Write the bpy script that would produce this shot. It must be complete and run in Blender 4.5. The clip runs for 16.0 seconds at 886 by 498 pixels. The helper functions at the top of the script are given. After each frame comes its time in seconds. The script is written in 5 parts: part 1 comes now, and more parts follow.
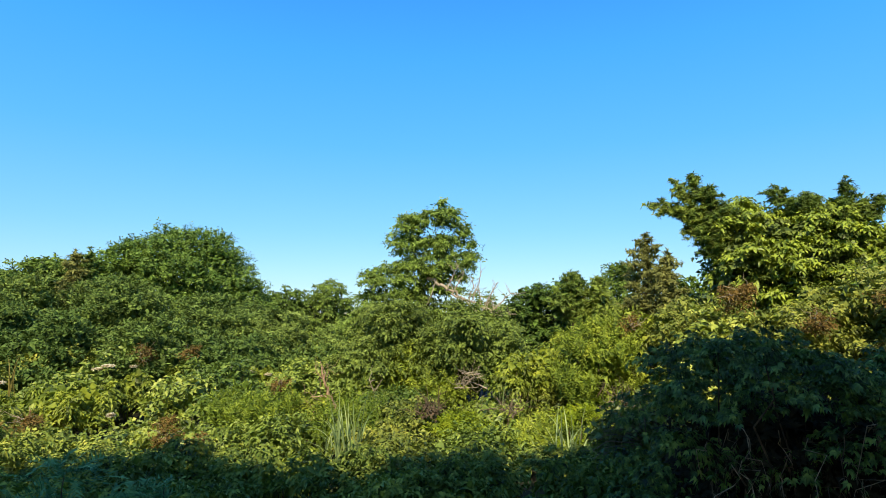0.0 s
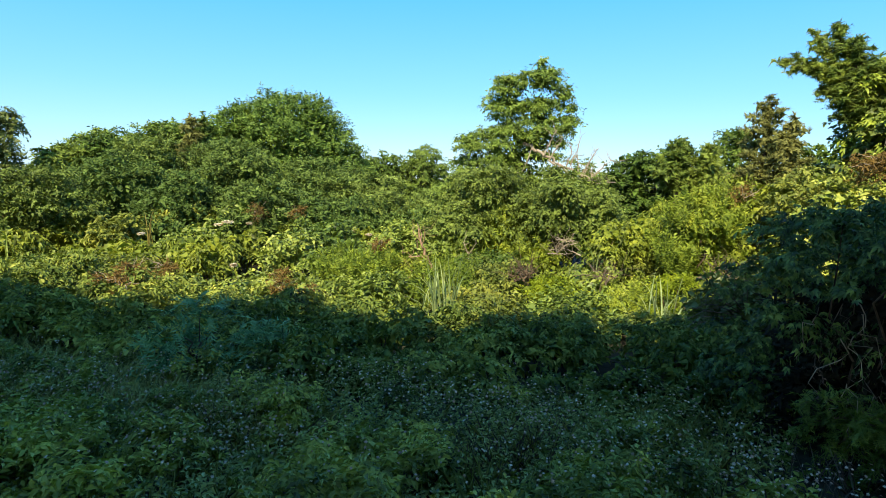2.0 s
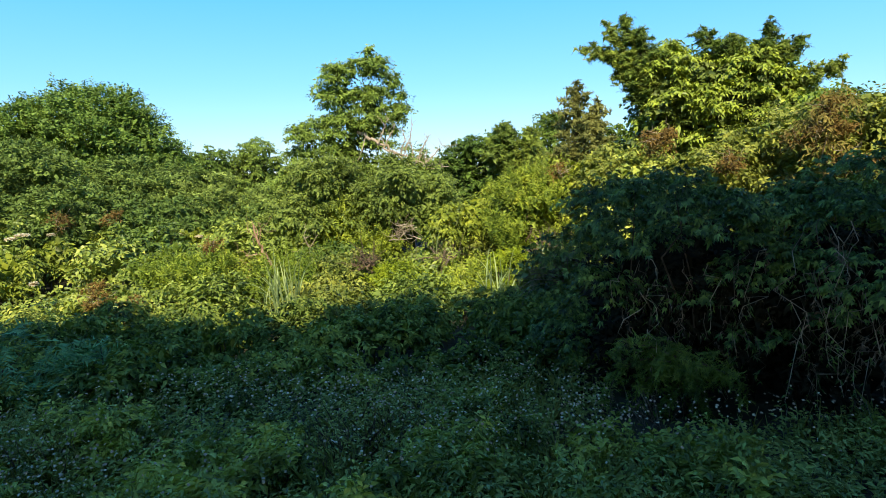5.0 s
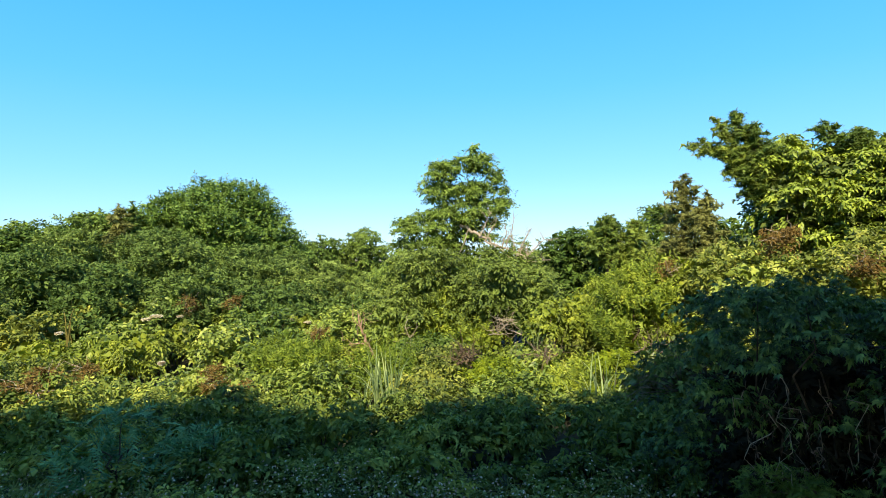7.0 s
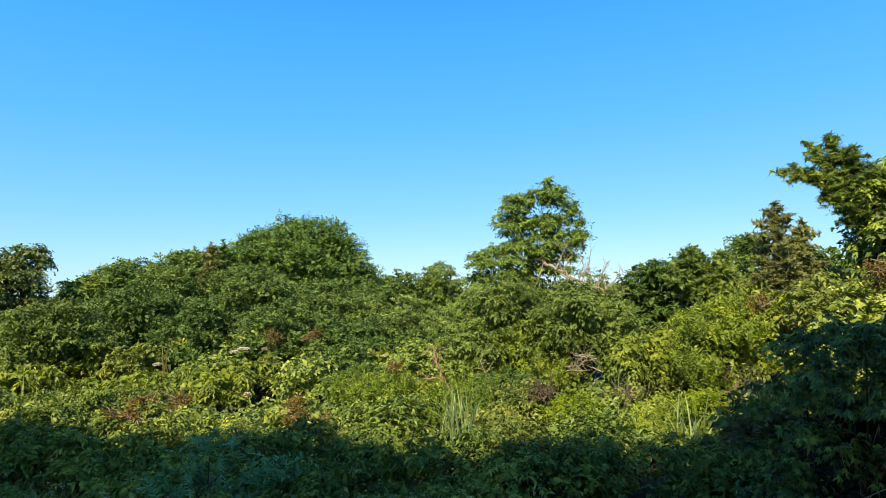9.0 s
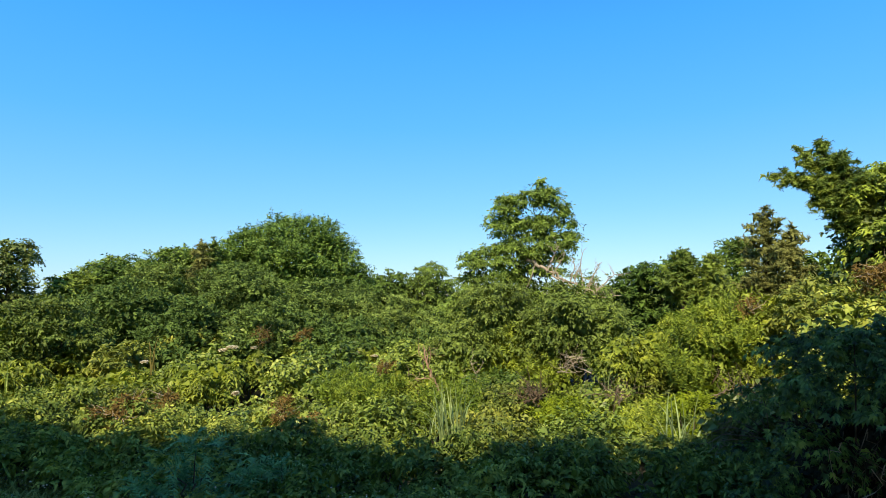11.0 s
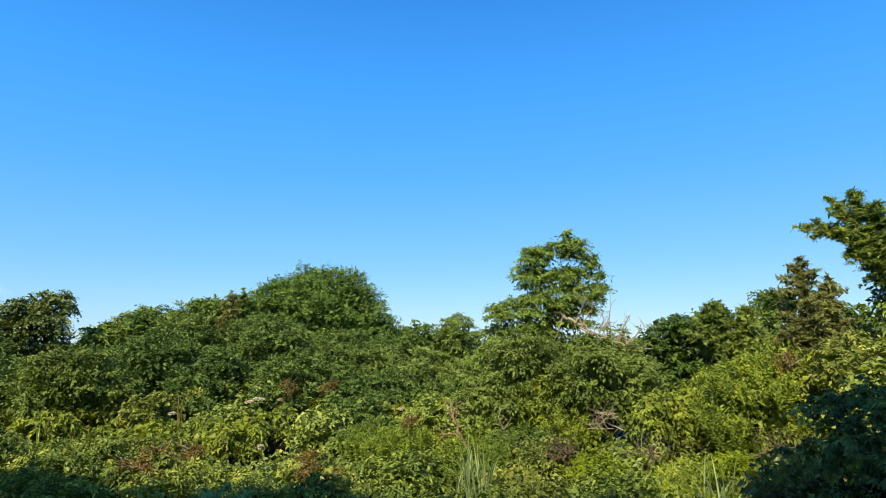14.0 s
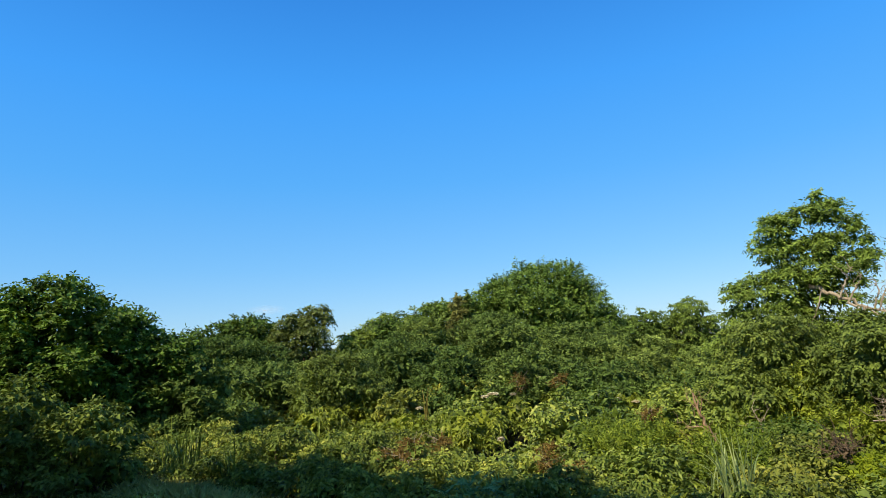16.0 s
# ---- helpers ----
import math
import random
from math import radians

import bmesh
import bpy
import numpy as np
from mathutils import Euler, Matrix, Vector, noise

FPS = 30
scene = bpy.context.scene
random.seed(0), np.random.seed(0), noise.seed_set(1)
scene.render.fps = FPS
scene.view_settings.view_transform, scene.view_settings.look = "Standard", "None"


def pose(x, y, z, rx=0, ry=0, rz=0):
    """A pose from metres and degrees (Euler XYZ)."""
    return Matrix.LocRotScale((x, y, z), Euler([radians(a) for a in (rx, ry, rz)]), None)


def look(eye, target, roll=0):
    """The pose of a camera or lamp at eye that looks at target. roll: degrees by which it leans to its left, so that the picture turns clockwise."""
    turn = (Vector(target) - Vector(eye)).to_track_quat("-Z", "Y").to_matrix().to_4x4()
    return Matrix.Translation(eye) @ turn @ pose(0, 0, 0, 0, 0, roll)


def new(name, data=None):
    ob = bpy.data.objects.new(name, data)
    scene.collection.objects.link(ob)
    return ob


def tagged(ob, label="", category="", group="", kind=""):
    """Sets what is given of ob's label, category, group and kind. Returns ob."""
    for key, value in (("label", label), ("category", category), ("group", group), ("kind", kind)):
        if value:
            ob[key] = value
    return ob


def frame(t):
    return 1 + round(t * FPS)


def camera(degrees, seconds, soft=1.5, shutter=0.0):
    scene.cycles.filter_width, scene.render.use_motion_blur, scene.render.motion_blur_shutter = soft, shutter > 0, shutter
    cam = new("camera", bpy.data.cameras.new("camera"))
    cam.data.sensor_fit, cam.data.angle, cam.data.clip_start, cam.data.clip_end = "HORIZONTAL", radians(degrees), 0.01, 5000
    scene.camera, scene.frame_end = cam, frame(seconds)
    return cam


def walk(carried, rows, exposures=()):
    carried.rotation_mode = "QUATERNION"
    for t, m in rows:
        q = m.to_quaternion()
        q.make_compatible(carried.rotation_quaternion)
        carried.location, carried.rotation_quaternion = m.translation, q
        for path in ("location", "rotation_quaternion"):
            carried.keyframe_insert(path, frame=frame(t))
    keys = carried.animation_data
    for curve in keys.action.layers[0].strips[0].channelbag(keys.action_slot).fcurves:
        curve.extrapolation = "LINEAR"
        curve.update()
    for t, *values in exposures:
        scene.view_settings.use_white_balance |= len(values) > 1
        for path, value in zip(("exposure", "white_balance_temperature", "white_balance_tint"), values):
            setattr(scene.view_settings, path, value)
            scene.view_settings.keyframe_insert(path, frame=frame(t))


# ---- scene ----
cam = camera(75.33, 16.0, 0.35)
EXPOSURES = [(0.0, 0.5), (0.5, 0.53), (1.0, 0.62), (1.5, 0.69), (2.5, 0.83), (3.5, 0.92), (4.0, 0.8), (4.7, 0.77), (6.8, 0.8), (7.5, 0.68), (8.0, 0.6), (10.5, 0.47), (12.5, 0.42), (14.5, 0.28), (16.0, 0.2)]
walk(cam, [
    (0.0, pose(-0.000, -0.000, 3.000, 96.40, 0.00, 0.00)),
    (0.5, pose(-0.001, 0.005, 2.995, 93.95, -0.35, 0.23)),
    (1.0, pose(-0.002, 0.029, 2.972, 87.13, -0.94, 1.66)),
    (1.5, pose(-0.012, 0.046, 2.957, 83.39, -1.39, 3.94)),
    (2.0, pose(-0.025, 0.041, 2.953, 83.12, -1.06, 9.32)),
    (2.5, pose(-0.026, 0.015, 2.956, 84.28, -0.84, 10.84)),
    (3.0, pose(-0.052, -0.015, 2.961, 86.04, -1.42, 15.11)),
    (3.5, pose(-0.082, -0.039, 2.964, 87.78, -1.83, 18.92)),
    (4.0, pose(-0.064, -0.037, 2.968, 88.33, -1.22, 14.47)),
    (4.5, pose(0.024, 0.027, 2.941, 84.19, 1.50, -0.32)),
    (4.7, pose(0.069, 0.030, 2.925, 81.83, 1.96, -6.49)),
    (6.8, pose(0.039, 0.035, 3.066, 89.46, 0.02, -0.28)),
    (7.0, pose(0.020, 0.035, 3.070, 90.99, 0.97, 3.39)),
    (7.5, pose(0.010, 0.020, 3.077, 92.94, 1.53, 8.46)),
    (8.0, pose(0.024, 0.015, 3.087, 93.99, 1.83, 10.32)),
    (10.5, pose(0.025, 0.048, 3.090, 94.56, 0.80, 10.84)),
    (11.0, pose(0.026, 0.062, 3.086, 94.47, 0.57, 10.00)),
    (11.5, pose(0.018, 0.074, 3.082, 94.27, 0.53, 10.97)),
    (12.0, pose(0.019, 0.039, 3.090, 94.82, 0.35, 10.96)),
    (12.5, pose(0.031, 0.045, 3.090, 95.39, 0.80, 13.01)),
    (13.0, pose(0.016, 0.029, 3.094, 97.17, 0.87, 16.06)),
    (13.5, pose(0.029, 0.023, 3.099, 99.23, 0.70, 13.32)),
    (14.0, pose(0.034, 0.017, 3.111, 99.55, 0.30, 12.61)),
    (14.5, pose(0.032, 0.007, 3.109, 100.11, 0.34, 14.94)),
    (15.0, pose(0.028, -0.009, 3.109, 100.52, 0.60, 20.36)),
    (15.5, pose(0.016, -0.064, 3.115, 101.07, 1.00, 27.04)),
    (16.0, pose(-0.021, -0.020, 3.098, 99.66, 3.29, 34.34)),
], EXPOSURES)

# ---- world and light ----
SUN_AZ, SUN_EL = 186.0, 42.0          # degrees, clockwise from +y; above the horizon
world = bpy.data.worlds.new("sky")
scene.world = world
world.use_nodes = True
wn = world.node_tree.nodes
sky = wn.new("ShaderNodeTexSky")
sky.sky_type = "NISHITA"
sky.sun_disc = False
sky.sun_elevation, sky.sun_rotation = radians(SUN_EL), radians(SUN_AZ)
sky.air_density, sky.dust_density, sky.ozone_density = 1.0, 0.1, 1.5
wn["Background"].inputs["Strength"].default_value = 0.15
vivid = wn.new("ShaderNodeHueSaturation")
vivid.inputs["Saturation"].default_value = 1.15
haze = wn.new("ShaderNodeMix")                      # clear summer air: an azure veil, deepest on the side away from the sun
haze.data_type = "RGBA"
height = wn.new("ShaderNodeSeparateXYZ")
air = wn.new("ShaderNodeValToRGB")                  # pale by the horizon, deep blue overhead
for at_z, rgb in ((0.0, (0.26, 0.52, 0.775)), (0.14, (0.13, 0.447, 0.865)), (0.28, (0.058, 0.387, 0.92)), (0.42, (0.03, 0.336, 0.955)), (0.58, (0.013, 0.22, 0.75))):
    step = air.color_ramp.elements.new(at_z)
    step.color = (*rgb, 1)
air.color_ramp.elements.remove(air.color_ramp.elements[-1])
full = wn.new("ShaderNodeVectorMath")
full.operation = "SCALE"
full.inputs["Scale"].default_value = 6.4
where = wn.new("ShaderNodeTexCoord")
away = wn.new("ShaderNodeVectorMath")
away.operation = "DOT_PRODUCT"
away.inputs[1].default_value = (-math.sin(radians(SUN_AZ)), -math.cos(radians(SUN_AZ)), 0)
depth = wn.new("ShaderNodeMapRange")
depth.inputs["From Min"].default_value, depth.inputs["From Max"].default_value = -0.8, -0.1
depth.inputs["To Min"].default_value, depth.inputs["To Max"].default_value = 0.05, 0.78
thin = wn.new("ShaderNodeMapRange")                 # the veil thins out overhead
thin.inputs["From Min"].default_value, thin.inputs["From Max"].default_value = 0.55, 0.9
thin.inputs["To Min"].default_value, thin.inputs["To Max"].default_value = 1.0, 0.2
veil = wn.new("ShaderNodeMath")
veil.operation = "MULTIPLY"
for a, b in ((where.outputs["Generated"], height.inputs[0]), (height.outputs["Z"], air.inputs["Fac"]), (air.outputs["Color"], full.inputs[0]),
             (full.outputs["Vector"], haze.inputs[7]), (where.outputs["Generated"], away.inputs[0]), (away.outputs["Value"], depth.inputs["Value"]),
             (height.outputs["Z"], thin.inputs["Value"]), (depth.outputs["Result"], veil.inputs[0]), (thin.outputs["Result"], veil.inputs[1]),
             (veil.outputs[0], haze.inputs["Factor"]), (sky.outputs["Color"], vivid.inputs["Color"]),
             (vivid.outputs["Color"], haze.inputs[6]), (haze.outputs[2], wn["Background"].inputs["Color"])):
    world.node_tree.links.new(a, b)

SUN_WAY = Vector((math.sin(radians(SUN_AZ)) * math.cos(radians(SUN_EL)),
                  math.cos(radians(SUN_AZ)) * math.cos(radians(SUN_EL)), math.sin(radians(SUN_EL))))
lamp = bpy.data.lights.new("sun", "SUN")
lamp.energy, lamp.angle, lamp.color = 4.6, radians(0.55), (1.0, 0.88, 0.64)
sun = new("sun", lamp)
sun.matrix_world = look(SUN_WAY * 60, (0, 0, 0))


# ---- materials ----
def leaf_material(name, young, mid, old, glow=0.3, rough=0.5, patch=0.38, gloss=0.25, vary=1.0, grain=4.5):
    """Leaves: colour differs leaf by leaf and in patches; light passes through the blade."""
    m = bpy.data.materials.new(name)
    m.use_nodes = True
    n, li = m.node_tree.nodes, m.node_tree.links
    n.clear()
    out = n.new("ShaderNodeOutputMaterial")
    geo = n.new("ShaderNodeNewGeometry")
    ramp = n.new("ShaderNodeValToRGB")
    e = ramp.color_ramp.elements
    e[0].position, e[0].color = 0.0, (*(q * 0.1 + o * 0.9 for q, o in zip(mid, old)), 1)
    e[1].position, e[1].color = 1.0, (*(q * 0.25 + y * 0.75 for q, y in zip(mid, young)), 1)
    k = e.new(0.5)
    k.color = (*mid, 1)
    who = n.new("ShaderNodeObjectInfo")             # each plant has its own tint and depth of green
    tint, tone, own = n.new("ShaderNodeMapRange"), n.new("ShaderNodeMapRange"), n.new("ShaderNodeHueSaturation")
    tint.inputs["To Min"].default_value, tint.inputs["To Max"].default_value = 0.5 - 0.018 * vary, 0.5 + 0.014 * vary
    tone.inputs["To Min"].default_value, tone.inputs["To Max"].default_value = 1.0 + 0.3 * vary, 1.0 - 0.3 * vary
    li.new(who.outputs["Random"], tint.inputs["Value"])
    li.new(who.outputs["Random"], tone.inputs["Value"])
    li.new(tint.outputs["Result"], own.inputs["Hue"])
    li.new(tone.outputs["Result"], own.inputs["Value"])
    li.new(ramp.outputs["Color"], own.inputs["Color"])
    broad, spray = n.new("ShaderNodeTexNoise"), n.new("ShaderNodeTexNoise")   # metre-wide patches, and spray by spray
    broad.inputs["Scale"].default_value, broad.inputs["Detail"].default_value = 0.9, 3.0
    spray.inputs["Scale"].default_value, spray.inputs["Detail"].default_value = grain, 1.0
    a, b, c = n.new("ShaderNodeMath"), n.new("ShaderNodeMath"), n.new("ShaderNodeMath")
    for node, gain in ((a, 0.4), (b, 1.7), (c, patch * 2.2)):
        node.operation = "MULTIPLY_ADD"
        node.inputs[1].default_value = gain
    a.inputs[2].default_value = 0.5 - 0.2 - 0.85 - patch * 1.1
    li.new(geo.outputs["Position"], broad.inputs["Vector"])
    li.new(geo.outputs["Position"], spray.inputs["Vector"])
    li.new(geo.outputs["Random Per Island"], a.inputs[0])
    li.new(spray.outputs["Fac"], b.inputs[0])
    li.new(a.outputs[0], b.inputs[2])
    li.new(broad.outputs["Fac"], c.inputs[0])
    li.new(b.outputs[0], c.inputs[2])
    li.new(c.outputs[0], ramp.inputs["Fac"])
    p = n.new("ShaderNodeBsdfPrincipled")
    p.inputs["Roughness"].default_value = rough
    p.inputs["Specular IOR Level"].default_value = gloss
    li.new(own.outputs["Color"], p.inputs["Base Color"])
    tr = n.new("ShaderNodeBsdfTranslucent")
    hs = n.new("ShaderNodeHueSaturation")
    hs.inputs["Hue"].default_value, hs.inputs["Saturation"].default_value, hs.inputs["Value"].default_value = 0.485, 1.1, 1.15
    li.new(own.outputs["Color"], hs.inputs["Color"])
    li.new(hs.outputs["Color"], tr.inputs["Color"])
    ms = n.new("ShaderNodeMixShader")
    ms.inputs["Fac"].default_value = glow
    li.new(p.outputs[0], ms.inputs[1])
    li.new(tr.outputs[0], ms.inputs[2])
    li.new(ms.outputs[0], out.inputs["Surface"])
    return m


def rough_material(name, dark, light, scale, rough=0.85, bump=0.4, stretch=(1, 1, 1)):
    m = bpy.data.materials.new(name)
    m.use_nodes = True
    n, li = m.node_tree.nodes, m.node_tree.links
    p = n["Principled BSDF"]
    p.inputs["Roughness"].default_value = rough
    p.inputs["Specular IOR Level"].default_value = 0.25
    tc = n.new("ShaderNodeNewGeometry")
    mp = n.new("ShaderNodeMapping")
    mp.inputs["Scale"].default_value = stretch
    a, b = n.new("ShaderNodeTexNoise"), n.new("ShaderNodeTexNoise")
    a.inputs["Scale"].default_value, a.inputs["Detail"].default_value = scale, 6
    b.inputs["Scale"].default_value, b.inputs["Detail"].default_value = scale * 0.13, 3
    mul = n.new("ShaderNodeMath")
    mul.operation = "MULTIPLY"
    ramp = n.new("ShaderNodeValToRGB")
    e = ramp.color_ramp.elements
    e[0].position, e[0].color = 0.12, (*dark, 1)
    e[1].position, e[1].color = 0.42, (*light, 1)
    bp = n.new("ShaderNodeBump")
    bp.inputs["Strength"].default_value, bp.inputs["Distance"].default_value = bump, 0.02
    li.new(tc.outputs["Position"], mp.inputs["Vector"])
    li.new(mp.outputs[0], a.inputs["Vector"])
    li.new(tc.outputs["Position"], b.inputs["Vector"])
    li.new(a.outputs["Fac"], mul.inputs[0])
    li.new(b.outputs["Fac"], mul.inputs[1])
    li.new(mul.outputs[0], ramp.inputs["Fac"])
    li.new(ramp.outputs["Color"], p.inputs["Base Color"])
    li.new(a.outputs["Fac"], bp.inputs["Height"])
    li.new(bp.outputs["Normal"], p.inputs["Normal"])
    return m


M_VINE = leaf_material("vine_leaf", (0.488, 0.525, 0.104), (0.183, 0.257, 0.038), (0.018, 0.03, 0.005), 0.16, 0.42, gloss=0.3)
M_LUSH = leaf_material("lush_leaf", (0.407, 0.487, 0.091), (0.150, 0.222, 0.033), (0.016, 0.032, 0.006), 0.16, 0.45, gloss=0.22)
M_OLIVE = leaf_material("olive_leaf", (0.27, 0.38, 0.085), (0.115, 0.175, 0.034), (0.025, 0.042, 0.01), 0.14, 0.6, gloss=0.12)
M_TREE = leaf_material("tree_leaf", (0.320, 0.450, 0.078), (0.125, 0.205, 0.034), (0.015, 0.03, 0.006), 0.16, 0.5, gloss=0.15)
M_DARK = leaf_material("dark_tree_leaf", (0.27, 0.42, 0.055), (0.125, 0.21, 0.028), (0.02, 0.04, 0.008), 0.16, 0.5, gloss=0.18, vary=0.2)
M_FAR = leaf_material("far_leaf", (0.26, 0.37, 0.06), (0.11, 0.17, 0.026), (0.019, 0.033, 0.009), 0.16, 0.55, gloss=0.12)
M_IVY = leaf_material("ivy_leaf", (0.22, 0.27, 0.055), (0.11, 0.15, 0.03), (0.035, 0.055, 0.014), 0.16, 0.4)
M_TRAIL = leaf_material("trailing_leaf", (0.444, 0.493, 0.056), (0.183, 0.236, 0.028), (0.03, 0.045, 0.006), 0.2, 0.45, gloss=0.18, vary=0.6)
M_LIME = leaf_material("lime_needle", (0.46, 0.5, 0.03), (0.22, 0.29, 0.018), (0.06, 0.09, 0.008), 0.2, 0.55, gloss=0.12, vary=0.3)
M_WEED = leaf_material("weed_leaf", (0.455, 0.522, 0.060), (0.198, 0.272, 0.031), (0.038, 0.065, 0.006), 0.2, 0.5, gloss=0.15, vary=0.6)
M_AIRY = leaf_material("willowy_leaf", (0.390, 0.520, 0.090), (0.172, 0.250, 0.042), (0.025, 0.045, 0.009), 0.2, 0.5, gloss=0.15, vary=0.1)
M_BUSH = leaf_material("bush_leaf", (0.320, 0.410, 0.078), (0.142, 0.196, 0.036), (0.024, 0.042, 0.009), 0.2, 0.5, gloss=0.15, vary=0.25)
M_DRAPE = leaf_material("draping_leaf", (0.4, 0.5, 0.06), (0.18, 0.26, 0.03), (0.03, 0.05, 0.008), 0.16, 0.4)
M_BROWN = leaf_material("browning_needle", (0.36, 0.35, 0.1), (0.21, 0.215, 0.055), (0.07, 0.075, 0.025), 0.12, 0.65, gloss=0.1, vary=0.2)
M_BANK = leaf_material("bank_leaf", (0.540, 0.555, 0.102), (0.180, 0.246, 0.041), (0.014, 0.024, 0.006), 0.14, 0.5, gloss=0.14)
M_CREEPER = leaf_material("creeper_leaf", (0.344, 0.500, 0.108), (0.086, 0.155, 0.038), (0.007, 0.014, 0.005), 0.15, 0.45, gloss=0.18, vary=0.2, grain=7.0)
M_FEATHER = leaf_material("feathery_leaf", (0.300, 0.528, 0.195), (0.168, 0.342, 0.125), (0.05, 0.11, 0.04), 0.16, 0.55, gloss=0.1, vary=0.2)
M_CEDAR = leaf_material("cedar_needle", (0.31, 0.39, 0.06), (0.17, 0.24, 0.035), (0.05, 0.07, 0.015), 0.15, 0.6)
M_TANGLE = leaf_material("tangle_leaf", (0.466, 0.473, 0.084), (0.172, 0.215, 0.035), (0.025, 0.036, 0.007), 0.2, 0.45, gloss=0.2, vary=0.7)
M_HERB = leaf_material("herb_leaf", (0.558, 0.577, 0.100), (0.288, 0.344, 0.057), (0.047, 0.065, 0.015), 0.16, 0.5)
M_RUST = leaf_material("withered_leaf", (0.34, 0.225, 0.06), (0.2, 0.13, 0.036), (0.08, 0.055, 0.018), 0.2, 0.65, gloss=0.1, vary=0.0)
M_WITHERED = leaf_material("dry_hanging_leaf", (0.4, 0.32, 0.08), (0.22, 0.18, 0.045), (0.08, 0.07, 0.02), 0.2, 0.65, gloss=0.1, vary=0.2)
# Herb leaves with extra brightness put into the colour, for the dim left meadow.
M_LIFTED_HERB = leaf_material("lifted_herb_leaf", (0.66, 0.68, 0.121), (0.38, 0.43, 0.068), (0.07, 0.09, 0.019), 0.16, 0.5, vary=0.4)
M_MEADOW = leaf_material("meadow_leaf", (0.505, 0.539, 0.141), (0.270, 0.318, 0.070), (0.048, 0.061, 0.014), 0.16, 0.5, vary=0.0)
M_GRASS = leaf_material("grass_blade", (0.58, 0.54, 0.17), (0.36, 0.37, 0.09), (0.18, 0.2, 0.045), 0.2, 0.5)
# Pale grass, lifted further in colour to make up for light its blades miss.
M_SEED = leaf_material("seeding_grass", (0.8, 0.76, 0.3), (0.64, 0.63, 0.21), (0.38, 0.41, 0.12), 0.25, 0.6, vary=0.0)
M_REED = leaf_material("reed_blade", (0.4, 0.47, 0.2), (0.27, 0.35, 0.13), (0.14, 0.2, 0.07), 0.2, 0.5, gloss=0.15)
# Near-black leaf colour that stands in for deep shade inside the creeper bushes.
M_HOLLOW_SHADE = leaf_material("hollow_shade_leaf", (0.05, 0.045, 0.022), (0.024, 0.022, 0.012), (0.01, 0.01, 0.006), 0.05, 0.8, gloss=0.05)
M_DRY = leaf_material("dry_twig", (0.30, 0.22, 0.13), (0.18, 0.125, 0.075), (0.08, 0.055, 0.035), 0.05, 0.8)
M_WHITE = leaf_material("white_flower", (0.85, 0.78, 0.55), (0.72, 0.64, 0.44), (0.5, 0.44, 0.3), 0.2, 0.6, vary=0.0)
M_LILAC = leaf_material("lilac_flower", (0.72, 0.52, 0.34), (0.58, 0.42, 0.27), (0.36, 0.27, 0.18), 0.2, 0.6, vary=0.0)
M_BARK = rough_material("bark", (0.055, 0.037, 0.022), (0.19, 0.135, 0.085), 26, 0.9, 0.7, (1, 1, 0.25))
M_TAN = rough_material("weathered_wood", (0.2, 0.115, 0.07), (0.5, 0.33, 0.2), 30, 0.8, 0.5, (1, 1, 0.3))
M_DEAD = rough_material("bleached_wood", (0.26, 0.2, 0.13), (0.54, 0.44, 0.31), 30, 0.8, 0.5, (1, 1, 0.3))
M_TWIG = rough_material("grey_twig", (0.085, 0.062, 0.042), (0.27, 0.2, 0.13), 30, 0.85, 0.5, (1, 1, 0.3))
M_SOIL = rough_material("soil_and_litter", (0.025, 0.022, 0.014), (0.075, 0.07, 0.035), 7, 0.95, 0.8)


# ---- mesh makers ----
def link_mesh(name, v, f, mat, parent=None, label="", smooth=False):
    """One mesh object out of numpy arrays: v (n, 3), f (m, 3 or 4)."""
    me = bpy.data.meshes.new(name)
    v, f = np.asarray(v, np.float32), np.asarray(f, np.int32)
    k = f.shape[1]
    me.vertices.add(len(v))
    me.vertices.foreach_set("co", v.ravel())
    me.loops.add(f.size)
    me.loops.foreach_set("vertex_index", f.ravel())
    me.polygons.add(len(f))
    me.polygons.foreach_set("loop_start", np.arange(len(f), dtype=np.int32) * k)
    if smooth:
        me.polygons.foreach_set("use_smooth", np.ones(len(f), bool))
    me.update(calc_edges=True)
    me.materials.append(mat)
    ob = new(name, me)
    if parent:
        ob.parent = parent
        ob.matrix_parent_inverse = Matrix.Translation(-parent.location)
    if label:
        tagged(ob, label=label)
    return ob


def unit(a):
    return a / np.maximum(np.linalg.norm(a, axis=-1, keepdims=True), 1e-9)


def tube(points, radii, sides=6):
    """A tapered limb along points, with a closed tip."""
    p, r = np.asarray(points, float), np.asarray(radii, float)
    d = unit(np.gradient(p, axis=0))
    ref = np.where(np.abs(d[:, 2:3]) > 0.9, np.array([[1.0, 0, 0]]), np.array([[0, 0, 1.0]]))
    s = unit(np.cross(d, ref))
    q = np.cross(d, s)
    a = np.linspace(0, 2 * np.pi, sides, endpoint=False)
    ring = s[:, None] * np.cos(a)[None, :, None] + q[:, None] * np.sin(a)[None, :, None]
    v = (p[:, None] + ring * r[:, None, None]).reshape(-1, 3)
    i, j = np.meshgrid(np.arange(len(p) - 1), np.arange(sides), indexing="ij")
    f = np.stack([i * sides + j, i * sides + (j + 1) % sides, (i + 1) * sides + (j + 1) % sides, (i + 1) * sides + j], -1)
    return v, f.reshape(-1, 4)


